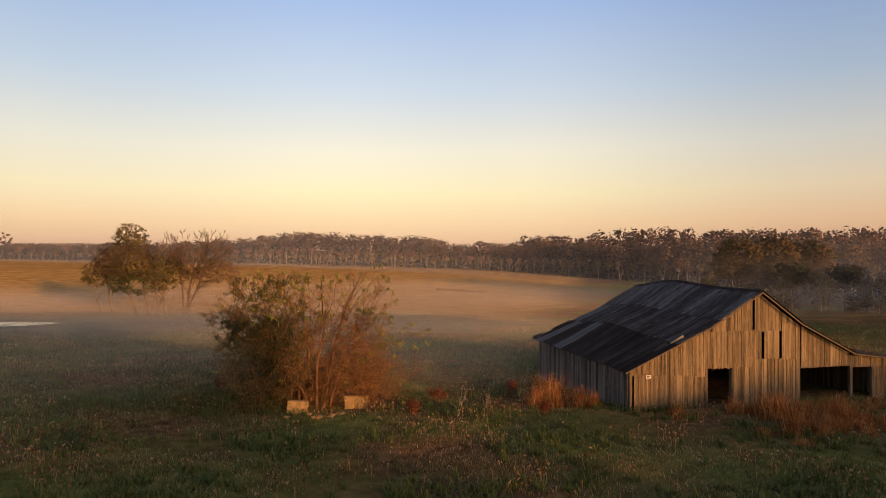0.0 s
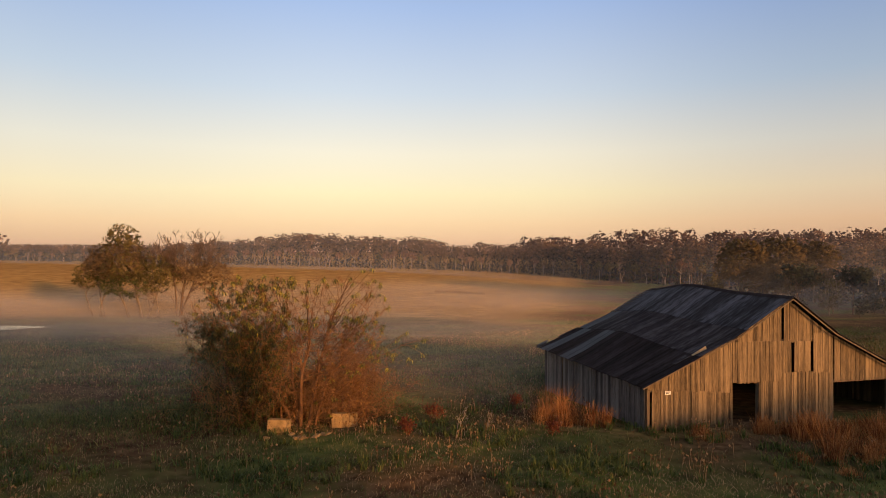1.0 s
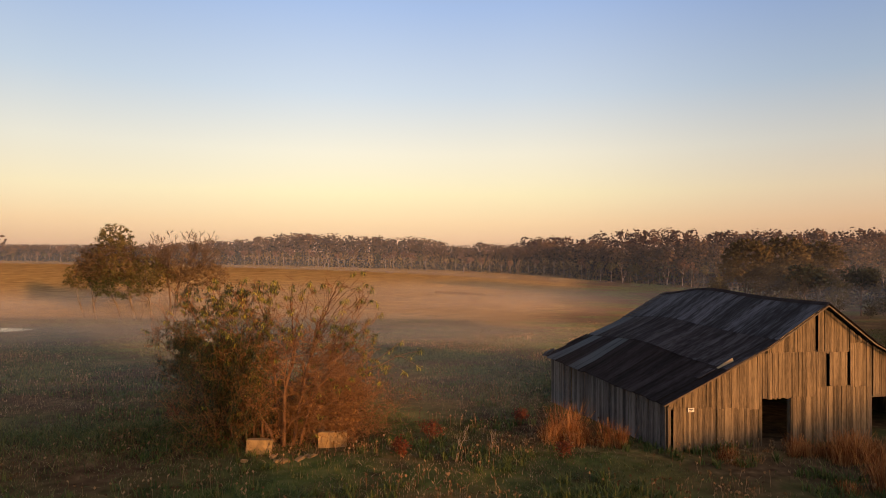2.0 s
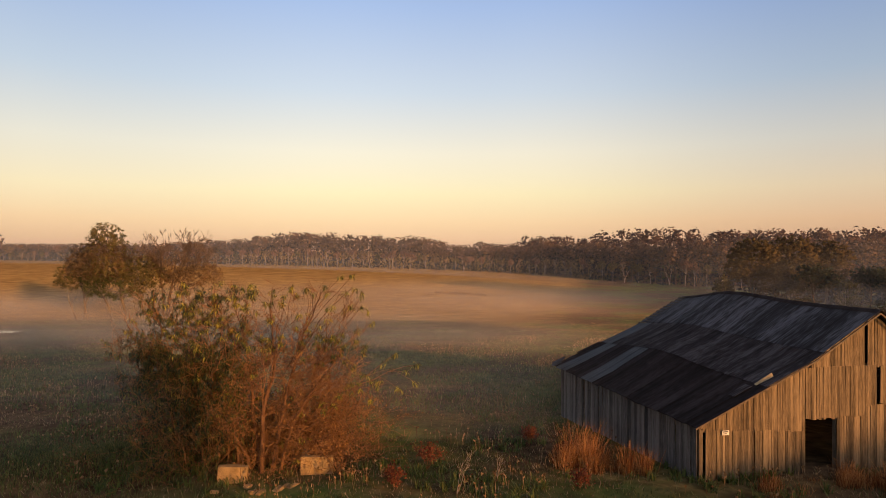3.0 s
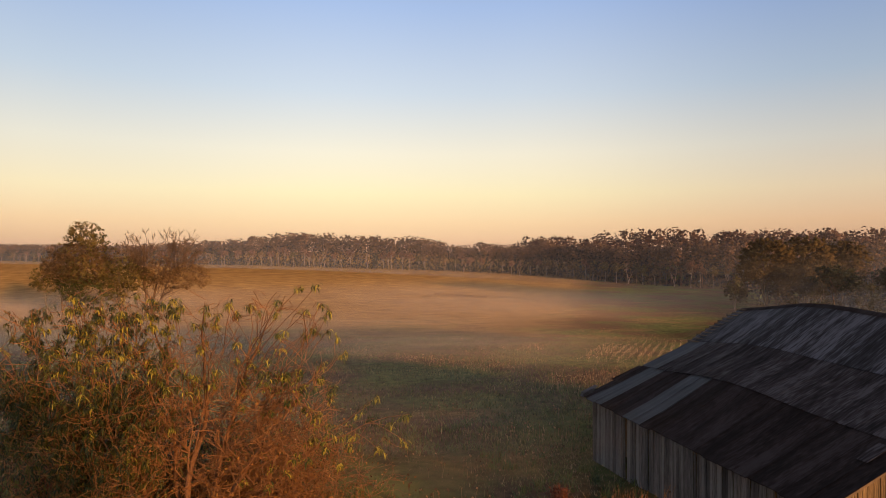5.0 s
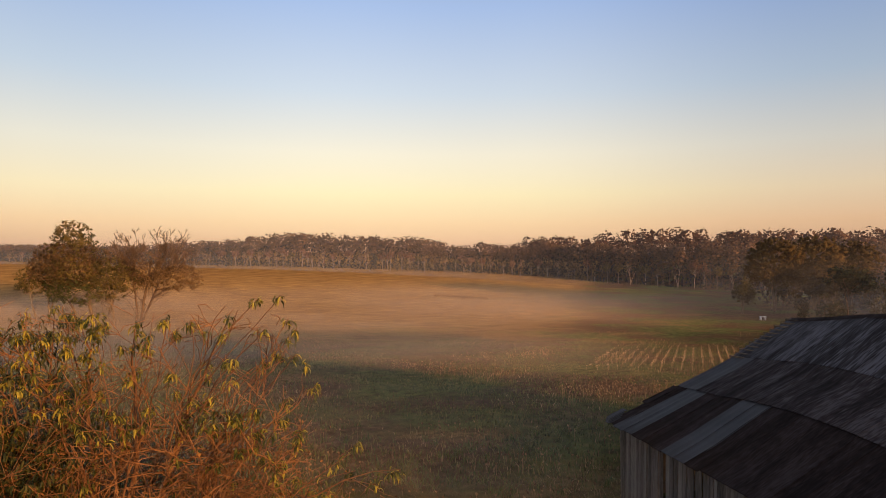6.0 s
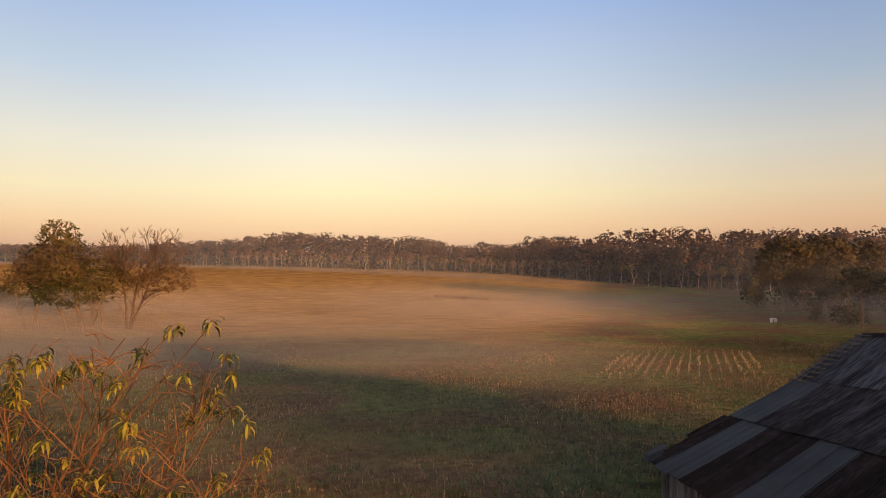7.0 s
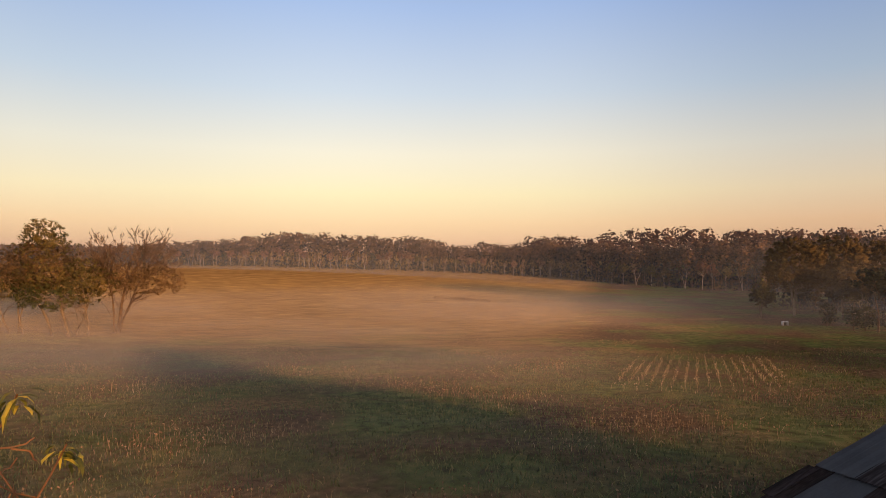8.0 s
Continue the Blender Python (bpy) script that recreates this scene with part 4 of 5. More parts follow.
BOUGH_F = np.array([(0, 1, 4), (1, 2, 4), (2, 3, 4), (3, 0, 4), (1, 0, 5), (2, 1, 5), (3, 2, 5), (0, 3, 5)])


def leafy_mesh(name, rng, balls, leaf, per, mat, clump=0.19, core=0.75):
    """Small leaves gathered into sprays over and through a few rounded masses, (centre, radii, number of sprays); each spray is thick in its heart."""
    C, E, N, V, VN, F, n0 = [], [], [], [], [], [], 0
    for cen, rad, n in balls:
        e = rng.normal(size=(n, 3))
        e /= np.linalg.norm(e, axis=1)[:, None]
        mid = np.asarray(cen, float) + e * np.asarray(rad) * rng.uniform(0.15, 1.0, (n, 1)) ** 0.4
        g = rng.normal(size=(n * per, 3))
        g /= np.linalg.norm(g, axis=1)[:, None]
        size = np.mean(rad) * clump * rng.uniform(0.5, 1.3, n)
        C.append(np.repeat(mid, per, 0) + g * np.repeat(size, per)[:, None] * rng.uniform(0.4, 1.45, (len(g), 1)) * (1, 1, 0.75))
        E.append(0.5 * g + 0.7 * np.repeat(e, per, 0) + 0.38 * rng.normal(size=g.shape))
        k = rng.uniform(0.5, 1.5, (n, 6, 1))
        V.append((mid[:, None] + BOUGH[None] * k * (core * size)[:, None, None] * (1, 1, 0.75)).reshape(-1, 3))
        VN.append((0.5 * BOUGH[None] + 0.6 * e[:, None] + 0.3 * rng.normal(size=(n, 6, 3))).reshape(-1, 3))
        F.append((BOUGH_F[None] + 6 * np.arange(n)[:, None, None]).reshape(-1, 3) + n0)
        n0 += 6 * n
    C, E = np.concatenate(C), np.concatenate(E)
    qv, qf = quads(C, leaf, rng, out=E)
    q = qv.reshape(-1, 4, 3)
    away = np.einsum("ij,ij->i", np.cross(q[:, 1] - q[:, 0], q[:, 2] - q[:, 0]), E) < 0
    qf[away] = qf[away][:, ::-1]
    verts = np.concatenate([np.concatenate(V), qv])
    norm = np.concatenate([np.concatenate(VN), np.repeat(E, 4, 0)]) * (1, 1, 0.6)
    me = fast_mesh(name, verts, [np.concatenate(F), qf + n0], mat, True)
    me.normals_split_custom_set_from_vertices((norm / np.linalg.norm(norm, axis=1)[:, None]).tolist())
    return me


def woods_tree(name, seed, height, width, label, bark, crown, base=0.4, sprays=150, per=6, leaf=0.62, stems=1, limbs_n=12, clump=0.19):
    """A woodland tree at the origin: pale stem and limbs under an uneven crown of two or three leafy masses."""
    rng = np.random.default_rng(seed)
    tree = thing(name, (0, 0, 0), label, "tree")
    lo = height * base
    mid, half = (height + lo) / 2, (height - lo) / 2
    balls = [((0, 0, mid + 0.15 * half), (width * 0.40, width * 0.40, half * 0.8), sprays // 2)]
    for _ in range(3):
        w, k = rng.uniform(0, 6.3), rng.uniform(0.2, 0.3)
        balls.append(((width * k * math.cos(w), width * k * math.sin(w), mid + half * rng.uniform(-0.5, 0.3)), (width * 0.27, width * 0.27, half * 0.45), sprays // 6))
    bag = Bag()
    for k in range(stems):
        w = rng.normal(size=2) * (0.03 if stems == 1 else 0.08) * height
        line = np.array([(0, 0, -0.3), (w[0] * 0.3, w[1] * 0.3, height * 0.3), (w[0] * 0.7, w[1] * 0.7, height * 0.55), (w[0], w[1], height * 0.85)])
        bag.tube(line + rng.normal(size=(4, 3)) * 0.012 * height * np.array([[0], [1], [1], [1]]), height * 0.014 * np.array((1, 0.8, 0.5, 0.15)), 6)
    for k in range(limbs_n):
        cen, rad, _ = balls[k % len(balls)]
        e = rng.normal(size=3)
        p = np.asarray(cen) + e / np.linalg.norm(e) * np.asarray(rad) * 0.85
        q = np.array((0, 0, max(0.25 * height, min(p[2] * 0.72, height * 0.6))))
        bag.tube([q, q + (p - q) * 0.5 + rng.normal(size=3) * 0.025 * height, p], [height * 0.006, height * 0.004, height * 0.0018], 3)
    part("trunk", bag.mesh("trunk", bark, True), tree)
    part("crown", leafy_mesh("crown", rng, balls, leaf, per, crown, clump), tree)
    return tree


def put(tree, x, y, s=1.0, turn=0.0, sink=0.2, stretch=1.0):
    return copy_thing(tree, Matrix.Translation((x, y, float(ground_z(x, y)) - sink)) @ Matrix.Rotation(turn, 4, "Z") @ Matrix.Diagonal((s * stretch, s * stretch, s, 1)))


def stand(tree, x, y, s=1.0, turn=0.0, sink=0.2):
    tree.matrix_world = Matrix.Translation((x, y, float(ground_z(x, y)) - sink)) @ Matrix.Rotation(turn, 4, "Z") @ Matrix.Diagonal((s, s, s, 1))
    return tree


# field trees standing in the mist
def field_tree(x, y, seed, label, stems, masses, fans=(), bark=None, leaf=0.34):
    """A spreading tree: leaning stems, limbs into each leafy mass, and bare fans of twigs. Places are relative to the foot."""
    rng = np.random.default_rng(seed)
    z = float(ground_z(x, y))
    tree = thing("field_tree", (x, y, z), label, "tree")
    limbs, feet = [], []
    for bx, by, ex, ey, ez, r in stems:
        f = np.linspace(0, 1, 9)[:, None]
        pts = np.concatenate([bx + (ex - bx) * f ** 1.3, by + (ey - by) * f ** 1.3, -0.3 + (ez + 0.3) * f], 1) + np.cumsum(rng.normal(size=(9, 3)) * 0.16, 0) * np.sin(f * math.pi)
        limbs.append((pts, r * (1 - 0.8 * f[:, 0]), 9))
        feet += list(pts[2:])
    feet, tips = np.array(feet), []
    for cen, rad, n, _, _ in masses:
        reach_limbs(rng, feet, cen, rad, max(6, n // 14), 1, 0.11, limbs, tips, kids=(3, 4), wob=0.3, part_way=0.6)
    for cen, rad, n in fans:
        reach_limbs(rng, feet[(feet[:, 2] > 6) & (feet[:, 2] < 12.5)], cen, rad, n, 3, 0.085, limbs, tips, low=-0.35, kids=(3, 4), wob=0.25, lift=0.1, fork=(14, 40), part_way=0.88, shrink=(0.3, 0.5))
    bag = Bag()
    for p, r, dp in limbs:
        bag.tube(p, np.maximum(r, 0.04), 7 if dp == 9 else 3)
    part("trunk", bag.mesh("trunk", bark or M_STEMW, True), tree)
    for mat in dict.fromkeys(m[4] for m in masses):
        part("crown", leafy_mesh("crown", rng, [m[:3] for m in masses if m[4] is mat], leaf, masses[0][3], mat, 0.12, 0.42), tree)
    return tree


field_tree(-78.5, 145, 3, "tall spreading olive and brown field tree with pale stems",
           ((2.0, 0, -3.2, 0, 21.5, 0.42), (-1.5, 0.5, -8, 0, 15, 0.32), (2.6, -0.5, -0.5, 0, 15, 0.30), (6.0, 0.5, 4.5, 0, 12, 0.28), (3.2, 0.6, 7, 0, 10, 0.22)),
           (((-2.4, 0, 18.0), (6.2, 4.8, 3.4), 141, 12, M_GOLDEN), ((-3.0, 0, 20.6), (4.4, 4.0, 3.2), 165, 12, M_GOLDEN), ((-3.6, 0, 14.6), (9.0, 5.5, 5.0), 398, 12, M_RUSTC), ((-1.0, -1.5, 12.5), (6.5, 4.5, 4.0), 217, 12, M_GOLDEN),
            ((5.6, -0.5, 11.0), (4.8, 4.0, 5.0), 238, 12, M_GOLDEN), ((-1.0, -2.0, 8.0), (6.5, 3.2, 3.0), 158, 12, M_OLIVE)))
field_tree(-88.5, 147, 14, "smaller olive field tree with leaning stems in mist",
           ((1.5, 0, -1.5, 0, 13, 0.26), (0, 0.4, 2.5, 0, 11, 0.22), (-1.5, 0, -4, 0, 10, 0.2)),
           (((0.5, 0, 13.0), (4.6, 4.0, 3.8), 217, 12, M_RUSTC), ((-3.2, 0, 10.5), (4.0, 4.0, 3.2), 165, 12, M_GOLDEN), ((3.0, 0, 9.4), (3.8, 3.6, 3.2), 158, 12, M_OLIVE)))
field_tree(-69.5, 150, 11, "half-bare field tree, fan of twigs over brown leafy lower boughs",
           ((0.4, 0, 2.6, 0, 15, 0.42), (-0.5, 0.3, -1.5, 0, 13, 0.30), (0.8, -0.4, 6.0, 0, 13, 0.26)),
           (((8.2, 0, 11.0), (6.6, 4.8, 3.6), 253, 12, M_RUSTC), ((-3.4, 0, 10.6), (4.2, 3.6, 3.4), 158, 12, M_GOLDEN), ((2.2, 0, 12.5), (5.0, 4.0, 3.6), 122, 12, M_RUSTC)),
           (((3.6, 0, 14.6), (10.0, 6.5, 7.8), 62),), M_BARK, 0.30)

# woods round the far side of the valley
WOODS = "trees at the edge of the far woods"
kinds = [
    woods_tree("woodland_tree", 31, 24, 13, "russet-brown autumn woodland tree with pale trunk", M_PALE, M_RUSSET, 0.46),
    woods_tree("woodland_tree", 32, 24, 12, "olive-brown autumn woodland tree with pale trunk", M_PALE, M_GOLDEN, 0.42),
    make_tree("woodland_tree", 33, 24, 13, "nearly bare pale woodland tree with few brown leaves", M_PALE, M_RUSSET, 15, 2, 0.5, 4, 0.3, 0.3, 2, 0.4, thin=0.0026, fine=1),
    woods_tree("woodland_tree", 34, 23, 15, "full brown-leaved woodland tree", M_PALE, M_RUSTC, 0.38, 170),
    woods_tree("woodland_tree", 35, 20, 9, "dark evergreen woodland tree", M_BARK, M_DARKC, 0.15),
    woods_tree("woodland_tree", 36, 25, 14, "tall rust-red woodland tree with pale forked trunk", M_PALE, M_RUSSET, 0.48, 150, stems=2),
    woods_tree("woodland_tree", 37, 22, 11, "thin grey-brown woodland tree with pale trunk", M_PALE, M_RUSTC, 0.52, 100, 6, 0.6, 2),
]
for k in kinds:
    tagged(k, group=WOODS)
# height of the woods along their edge
HX = (-420, -260, -225, -180, -150, -115, -75, -38, -14, 2, 12, 24, 45, 60, 70, 82, 90, 100, 112, 128, 300)
HH = (15, 15, 16, 18.5, 20, 25, 24, 23.5, 25.5, 20, 19, 22, 21, 22.5, 26.5, 23, 25, 24.5, 24, 26, 27)
rng = np.random.default_rng(8)
used = set()
x = -400.0
while x < 300:
    y = float(np.interp(x, EX, EY)) + rng.uniform(-4, 6)
    k = int(rng.choice(7, p=(0.19, 0.16, 0.2, 0.12, 0.05, 0.14, 0.14)))
    s, turn = float(np.interp(x, HX, HH)) / 24.5 * rng.uniform(0.84, 1.04), rng.uniform(0, 6.3)
    if k not in used:
        stand(kinds[k], x, y, s, turn)
        used.add(k)
    else:
        put(kinds[k], x, y, s, turn, stretch=rng.uniform(0.8, 1.2))
    x += rng.uniform(2.5, 8.5)


def crowd(name, spots, rng, sprays, per, size, label, mat, low=70):
    """Far trees too many to count, as one mass of trunks and leaf clumps."""
    mass = thing(name, (0, 430, -4), label, "woods", kind="stuff")
    trunks, balls, D = Bag(), [], []
    for x, y, h in spots:
        z = float(ground_z(x, y))
        trunks.tube([(x, y, z - 0.5), (x + rng.normal() * 0.5, y, z + h * 0.5), (x + rng.normal(), y, z + h * 0.85)], [0.22, 0.16, 0.05], 3)
        w = h * rng.uniform(0.22, 0.32)
        balls.append(((x, y, z + h * 0.72), (w, w, 0.28 * h), sprays))
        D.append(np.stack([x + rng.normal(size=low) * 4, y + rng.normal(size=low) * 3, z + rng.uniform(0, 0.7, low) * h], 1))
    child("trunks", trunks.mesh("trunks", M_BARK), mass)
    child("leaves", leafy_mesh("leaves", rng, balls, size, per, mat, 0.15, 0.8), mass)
    # dark sheets between the trunks, coloured as the shade under the crowns
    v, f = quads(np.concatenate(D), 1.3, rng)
    child("undergrowth", fast_mesh("undergrowth", v, [f], M_UNDER), mass, "near-black evergreen undergrowth, woodland shade put into its colour")


def wood_spots(rows, x0, x1, gap, tall=1.0):
    for back in rows:
        for x in np.arange(x0, x1, gap):
            xx = x + rng.uniform(-3, 3)
            yield xx, float(np.interp(xx, EX, EY)) + back + rng.uniform(-4, 4), float(np.interp(xx, HX, HH)) * rng.uniform(0.82, 1.02) * tall


crowd("far_woods", list(wood_spots((7, 14, 22), -430, 330, 5.2)), rng, 62, 3, 0.8, "deep mixed autumn woods of brown and olive crowns", M_WOODS)
crowd("hill_woods", list(wood_spots((34, 50, 70, 105), 50, 420, 7.0, 0.96)), rng, 84, 3, 0.85, "brown and olive autumn woods on the rise", M_HILL, 20)
spots = [(xx, float(np.interp(xx, EX, EY)) + rng.uniform(0, 50), rng.uniform(16, 22) + 4 * math.sin(xx * 0.02) * math.sin(xx * 0.047)) for xx in np.arange(-1150, -430, 5.0)]
crowd("far_woods", spots, rng, 12, 12, 1.7, "hazy brown woods beyond the field", M_WOODS)

# trees added out of view on the right, to shade the pasture corner
spots = [(160 + 14 * k % 97 + rng.uniform(-3, 3), 62 + 8 * (k // 7) + rng.uniform(-3, 3), rng.uniform(19, 24)) for k in range(77)]
spots += [(186 + 13 * k % 80 + rng.uniform(-3, 3), 142 + 9 * (k // 6) + rng.uniform(-3, 3), rng.uniform(19, 23)) for k in range(48)]
crowd("side_woods", spots, rng, 9, 22, 1.5, "unseen brown autumn woods added beside the pasture for their shade", M_WOODS, 60)

spots = [(rng.uniform(110, 168), rng.uniform(196, 228), rng.uniform(5, 9)) for _ in range(50)]
crowd("corner_thicket", spots, rng, 40, 5, 0.6, "dusky brown thicket under the trees at the woods corner", M_DUSKY, 25)

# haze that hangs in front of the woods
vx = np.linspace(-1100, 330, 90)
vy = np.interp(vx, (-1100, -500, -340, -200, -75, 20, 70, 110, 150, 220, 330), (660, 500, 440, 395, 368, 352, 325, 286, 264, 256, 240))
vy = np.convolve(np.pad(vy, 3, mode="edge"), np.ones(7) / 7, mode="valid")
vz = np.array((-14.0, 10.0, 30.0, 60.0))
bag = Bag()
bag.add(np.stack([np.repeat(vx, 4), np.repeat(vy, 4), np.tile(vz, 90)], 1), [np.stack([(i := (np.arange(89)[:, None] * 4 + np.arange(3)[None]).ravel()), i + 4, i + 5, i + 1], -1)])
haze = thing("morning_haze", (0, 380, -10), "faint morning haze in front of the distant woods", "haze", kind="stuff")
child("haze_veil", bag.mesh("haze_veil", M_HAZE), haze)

# rounded trees and evergreens at the near corner of the woods
rng = np.random.default_rng(12)
round_tree = woods_tree("round_tree", 41, 23, 20, "broad rounded olive-gold tree at the edge of the woods", M_STEMW, M_DUSKY, 0.2, 1000, 6, 0.45, 2, 22, 0.12)
stand(round_tree, 97, 187, 1.0, 0.3)
put(round_tree, 112, 192, 1.03, 2.1)
put(round_tree, 126, 196, 0.98, 4.0)
put(round_tree, 104, 178, 0.68, 1.0)
low_bush = woods_tree("field_bush", 45, 11, 7, "rounded olive bush at the edge of the woods", M_STEMW, M_GOLDEN, 0.08, 240, 7, 0.4, 2)
stand(low_bush, 85.5, 183, 1.0, 0.6)
flat_cedar = woods_tree("cedar", 42, 14.5, 13, "dark flat-topped cedar above the mist", M_BARK, M_DARKC, 0.52, 420, 7, 0.36, 1, 14, 0.13)
stand(flat_cedar, 94, 153, 1.0, 0.0)
put(flat_cedar, 112, 158, 0.95, 2.2)
cedar = woods_tree("cedar", 43, 6.4, 4.4, "small dark upright cedar in mist", M_BARK, M_DARKC, 0.04, 110, 12, 0.26)
stand(cedar, 89, 162, 1.0, 0.0)
for x, y, s in ((90.5, 155.5, 0.95), (93.5, 156, 1.0), (97, 157, 0.85), (118, 158, 0.95), (121, 162, 1.1), (108, 150, 0.9)):
    put(cedar, x, y, s, rng.uniform(0, 6), 0.1, rng.uniform(1.0, 1.4))
hollow = make_tree("hollow_tree", 44, 11, 8, "slim pale half-bare tree in the misty hollow", M_PALE, M_GOLDEN, 18, 2, 0.34, 6, 0.3, 0.2, 2, 0.4, thin=0.003)
stand(hollow, 104, 156, 1.0, 0.5)
for x, y, s in ((110, 163, 1.0), (116, 151, 0.9), (124, 155, 1.1), (131, 160, 1.0), (99, 165, 0.8)):
    put(hollow, x, y, s, rng.uniform(0, 6))

# hedgerow behind the starting point, which shades the near slope
rng = np.random.default_rng(17)
hx = np.arange(-60, 340, 0.5)
hh = np.interp(hx, (-60, 37, 48.5, 50, 56, 61, 68, 76, 86, 94, 122, 130, 160, 195, 340), (20, 19, 16, 9.5, 9.6, 10.1, 11.0, 12.2, 13.0, 13.6, 14.4, 14, 14, 21.5, 23)) + 0.35 * np.sin(hx * 1.7) * np.sin(hx * 0.63 + 1) + rng.uniform(-0.25, 0.25, len(hx))
i = rng.choice(len(hx), 48000, p=hh / hh.sum())
c = np.stack([hx[i] + rng.uniform(-0.4, 0.4, len(i)), -32 + rng.normal(size=len(i)) * 1.0, rng.uniform(0, 1, len(i)) ** 0.8 * hh[i] - 0.2], 1)
hedge = thing("hedgerow", (40, -32, 1), "tall dense hedgerow of brown and green brush", "hedge", kind="stuff")
v, f = quads(c, 1.15, rng)
child("leaves", fast_mesh("leaves", v, [f], M_OLIVE), hedge)


# ---- grasses and weeds ----
def blades(x, y, height, width, rng, bend=0.5):
    """Bent grass blades with a kink, rooted on the ground."""
    n = len(x)
    z = ground_z(x, y) - 0.02
    a = rng.uniform(0, 2 * math.pi, n)
    s = np.stack([np.cos(a), np.sin(a), np.zeros(n)], 1)
    l = np.stack([-np.sin(a), np.cos(a), np.zeros(n)], 1) * (rng.normal(size=n) * bend)[:, None]
    h = (height * rng.uniform(0.5, 1.25, n))[:, None]
    w = (width * rng.uniform(0.6, 1.3, n))[:, None] * 0.5
    p = np.stack([x, y, z], 1)
    up = np.array((0, 0, 1.0))
    m = p + up * h * 0.6 + l * h * 0.35
    t = p + up * h * 0.95 + l * h * 1.0
    v = np.stack([p - s * w, p + s * w, m + s * w * 0.8, m - s * w * 0.8, t], 1).reshape(-1, 3)
    i = np.arange(n)[:, None] * 5
    return v, i + np.array([[0, 1, 2, 3]]), i + np.array([[3, 2, 4]])


def patchy(rng, n, x0, x1, y0, y1, scale, cut):
    """Random places in a wedge that widens with distance, gathered into patches."""
    y = rng.uniform(0, 1, n) * (y1 - y0) + y0
    x = rng.uniform(-1, 1, n) * (0.84 * y + 2)
    m = np.sin(x * scale + 1.7 * np.sin(y * scale * 0.8)) + np.sin(y * scale * 1.9 + 1.1 * np.sin(x * scale * 1.3)) + rng.normal(size=n) * 0.5
    k = (m > cut) & (x > x0) & (x < x1)
    return x[k], y[k]


def in_yard(x, y):
    """Under the barn."""
    px, py = x - BO[0], y - BO[1]
    det = AU[0] * AV[1] - AV[0] * AU[1]
    u, v = (px * AV[1] - AV[0] * py) / det, (AU[0] * py - px * AU[1]) / det
    return (u > 0.05) & (u < 20.2) & (v > 0.1) & (v < 13)


def grass_stuff(name, label, mat, fields):
    ob = thing(name, (0, 40, -0.5), label, "grass", kind="stuff")
    V, Q, T, n = [], [], [], 0
    for x, y, h, w, bend in fields:
        k = ~in_yard(x, y)
        v, q, t = blades(x[k], y[k], h, w, rng, bend)
        V.append(v), Q.append(q + n), T.append(t + n)
        n += len(v)
    child("blades", fast_mesh("blades", np.concatenate(V), [np.concatenate(Q), np.concatenate(T)], mat), ob)


rng = np.random.default_rng(33)
A = patchy(rng, 95000, -60, 60, 17, 52, 0.45, 0.6)
B = patchy(rng, 120000, -110, 110, 48, 125, 0.22, -0.9)
Cx, Cy = -17 + 4.5 * rng.normal(size=14000), 37 + 2.2 * rng.normal(size=14000)
grass_stuff("field_grass", "patches of damp green autumn grass on the slope", M_GRASS, [(*A, 0.16, 0.03, 1.2), (*B, 0.28, 0.06, 0.8), (Cx, Cy, 0.3, 0.03, 1.1)])
A = patchy(rng, 80000, -60, 60, 17, 52, 0.3, -0.3)
B = patchy(rng, 40000, -130, 120, 50, 130, 0.2, 0.9)
grass_stuff("dry_weeds", "dry tan and brown weed stalks among the grass", M_DRY, [(*A, 0.15, 0.025, 1.2), (*B, 0.32, 0.05, 0.5)])
# leafy green weeds in clumps
x, y = patchy(rng, 6500, -45, 45, 18, 60, 0.5, 0.6)
A = np.repeat(x, 18) + rng.normal(size=18 * len(x)) * 0.12, np.repeat(y, 18) + rng.normal(size=18 * len(x)) * 0.12
grass_stuff("green_weeds", "leafy bright green weed clumps in the field", M_WEED, [(*A, 0.40, 0.05, 1.0)])


def seed_stalks(name, label, x, y, h, mat):
    """Dry stems that carry a nodding seed head."""
    n = len(x)
    p = np.stack([x, y, ground_z(x, y) - 0.02], 1)
    hh = (h * rng.uniform(0.55, 1.25, n))[:, None]
    a = rng.uniform(0, 6.3, n)
    s = np.stack([np.cos(a), np.sin(a), 0 * a], 1)
    lean = np.concatenate([rng.normal(size=(n, 2)) * 0.12, np.ones((n, 1))], 1)
    t = p + lean * hh
    q = t + (lean * 0.6 + s * 0.5 * rng.uniform(-1, 1, (n, 1))) * 0.22
    k, g = np.array((0.008,)), rng.uniform(0.025, 0.075, (n, 1))
    o = np.stack([-s[:, 1], s[:, 0], 0 * a], 1)
    m = (t + q) / 2
    v = np.stack([p - s * k, p + s * k, t + s * k, t - s * k, t, m + s * g, q, m - s * g, m + o * g, m - o * g], 1).reshape(-1, 3)
    i = np.arange(n)[:, None] * 10
    ob = thing(name, (0, 30, 0), label, "weeds", kind="stuff")
    child("stems", fast_mesh("stems", v, [np.concatenate([i + np.array([[0, 1, 2, 3]]), i + np.array([[4, 5, 6, 7]]), i + np.array([[4, 8, 6, 9]])])], mat), ob)


x, y = patchy(rng, 13000, -50, 50, 18, 60, 0.6, 0.6)
k = ~in_yard(x, y)
seed_stalks("seed_heads", "dry tan seed heads on thin stems", x[k], y[k], 0.5, M_HEAD)
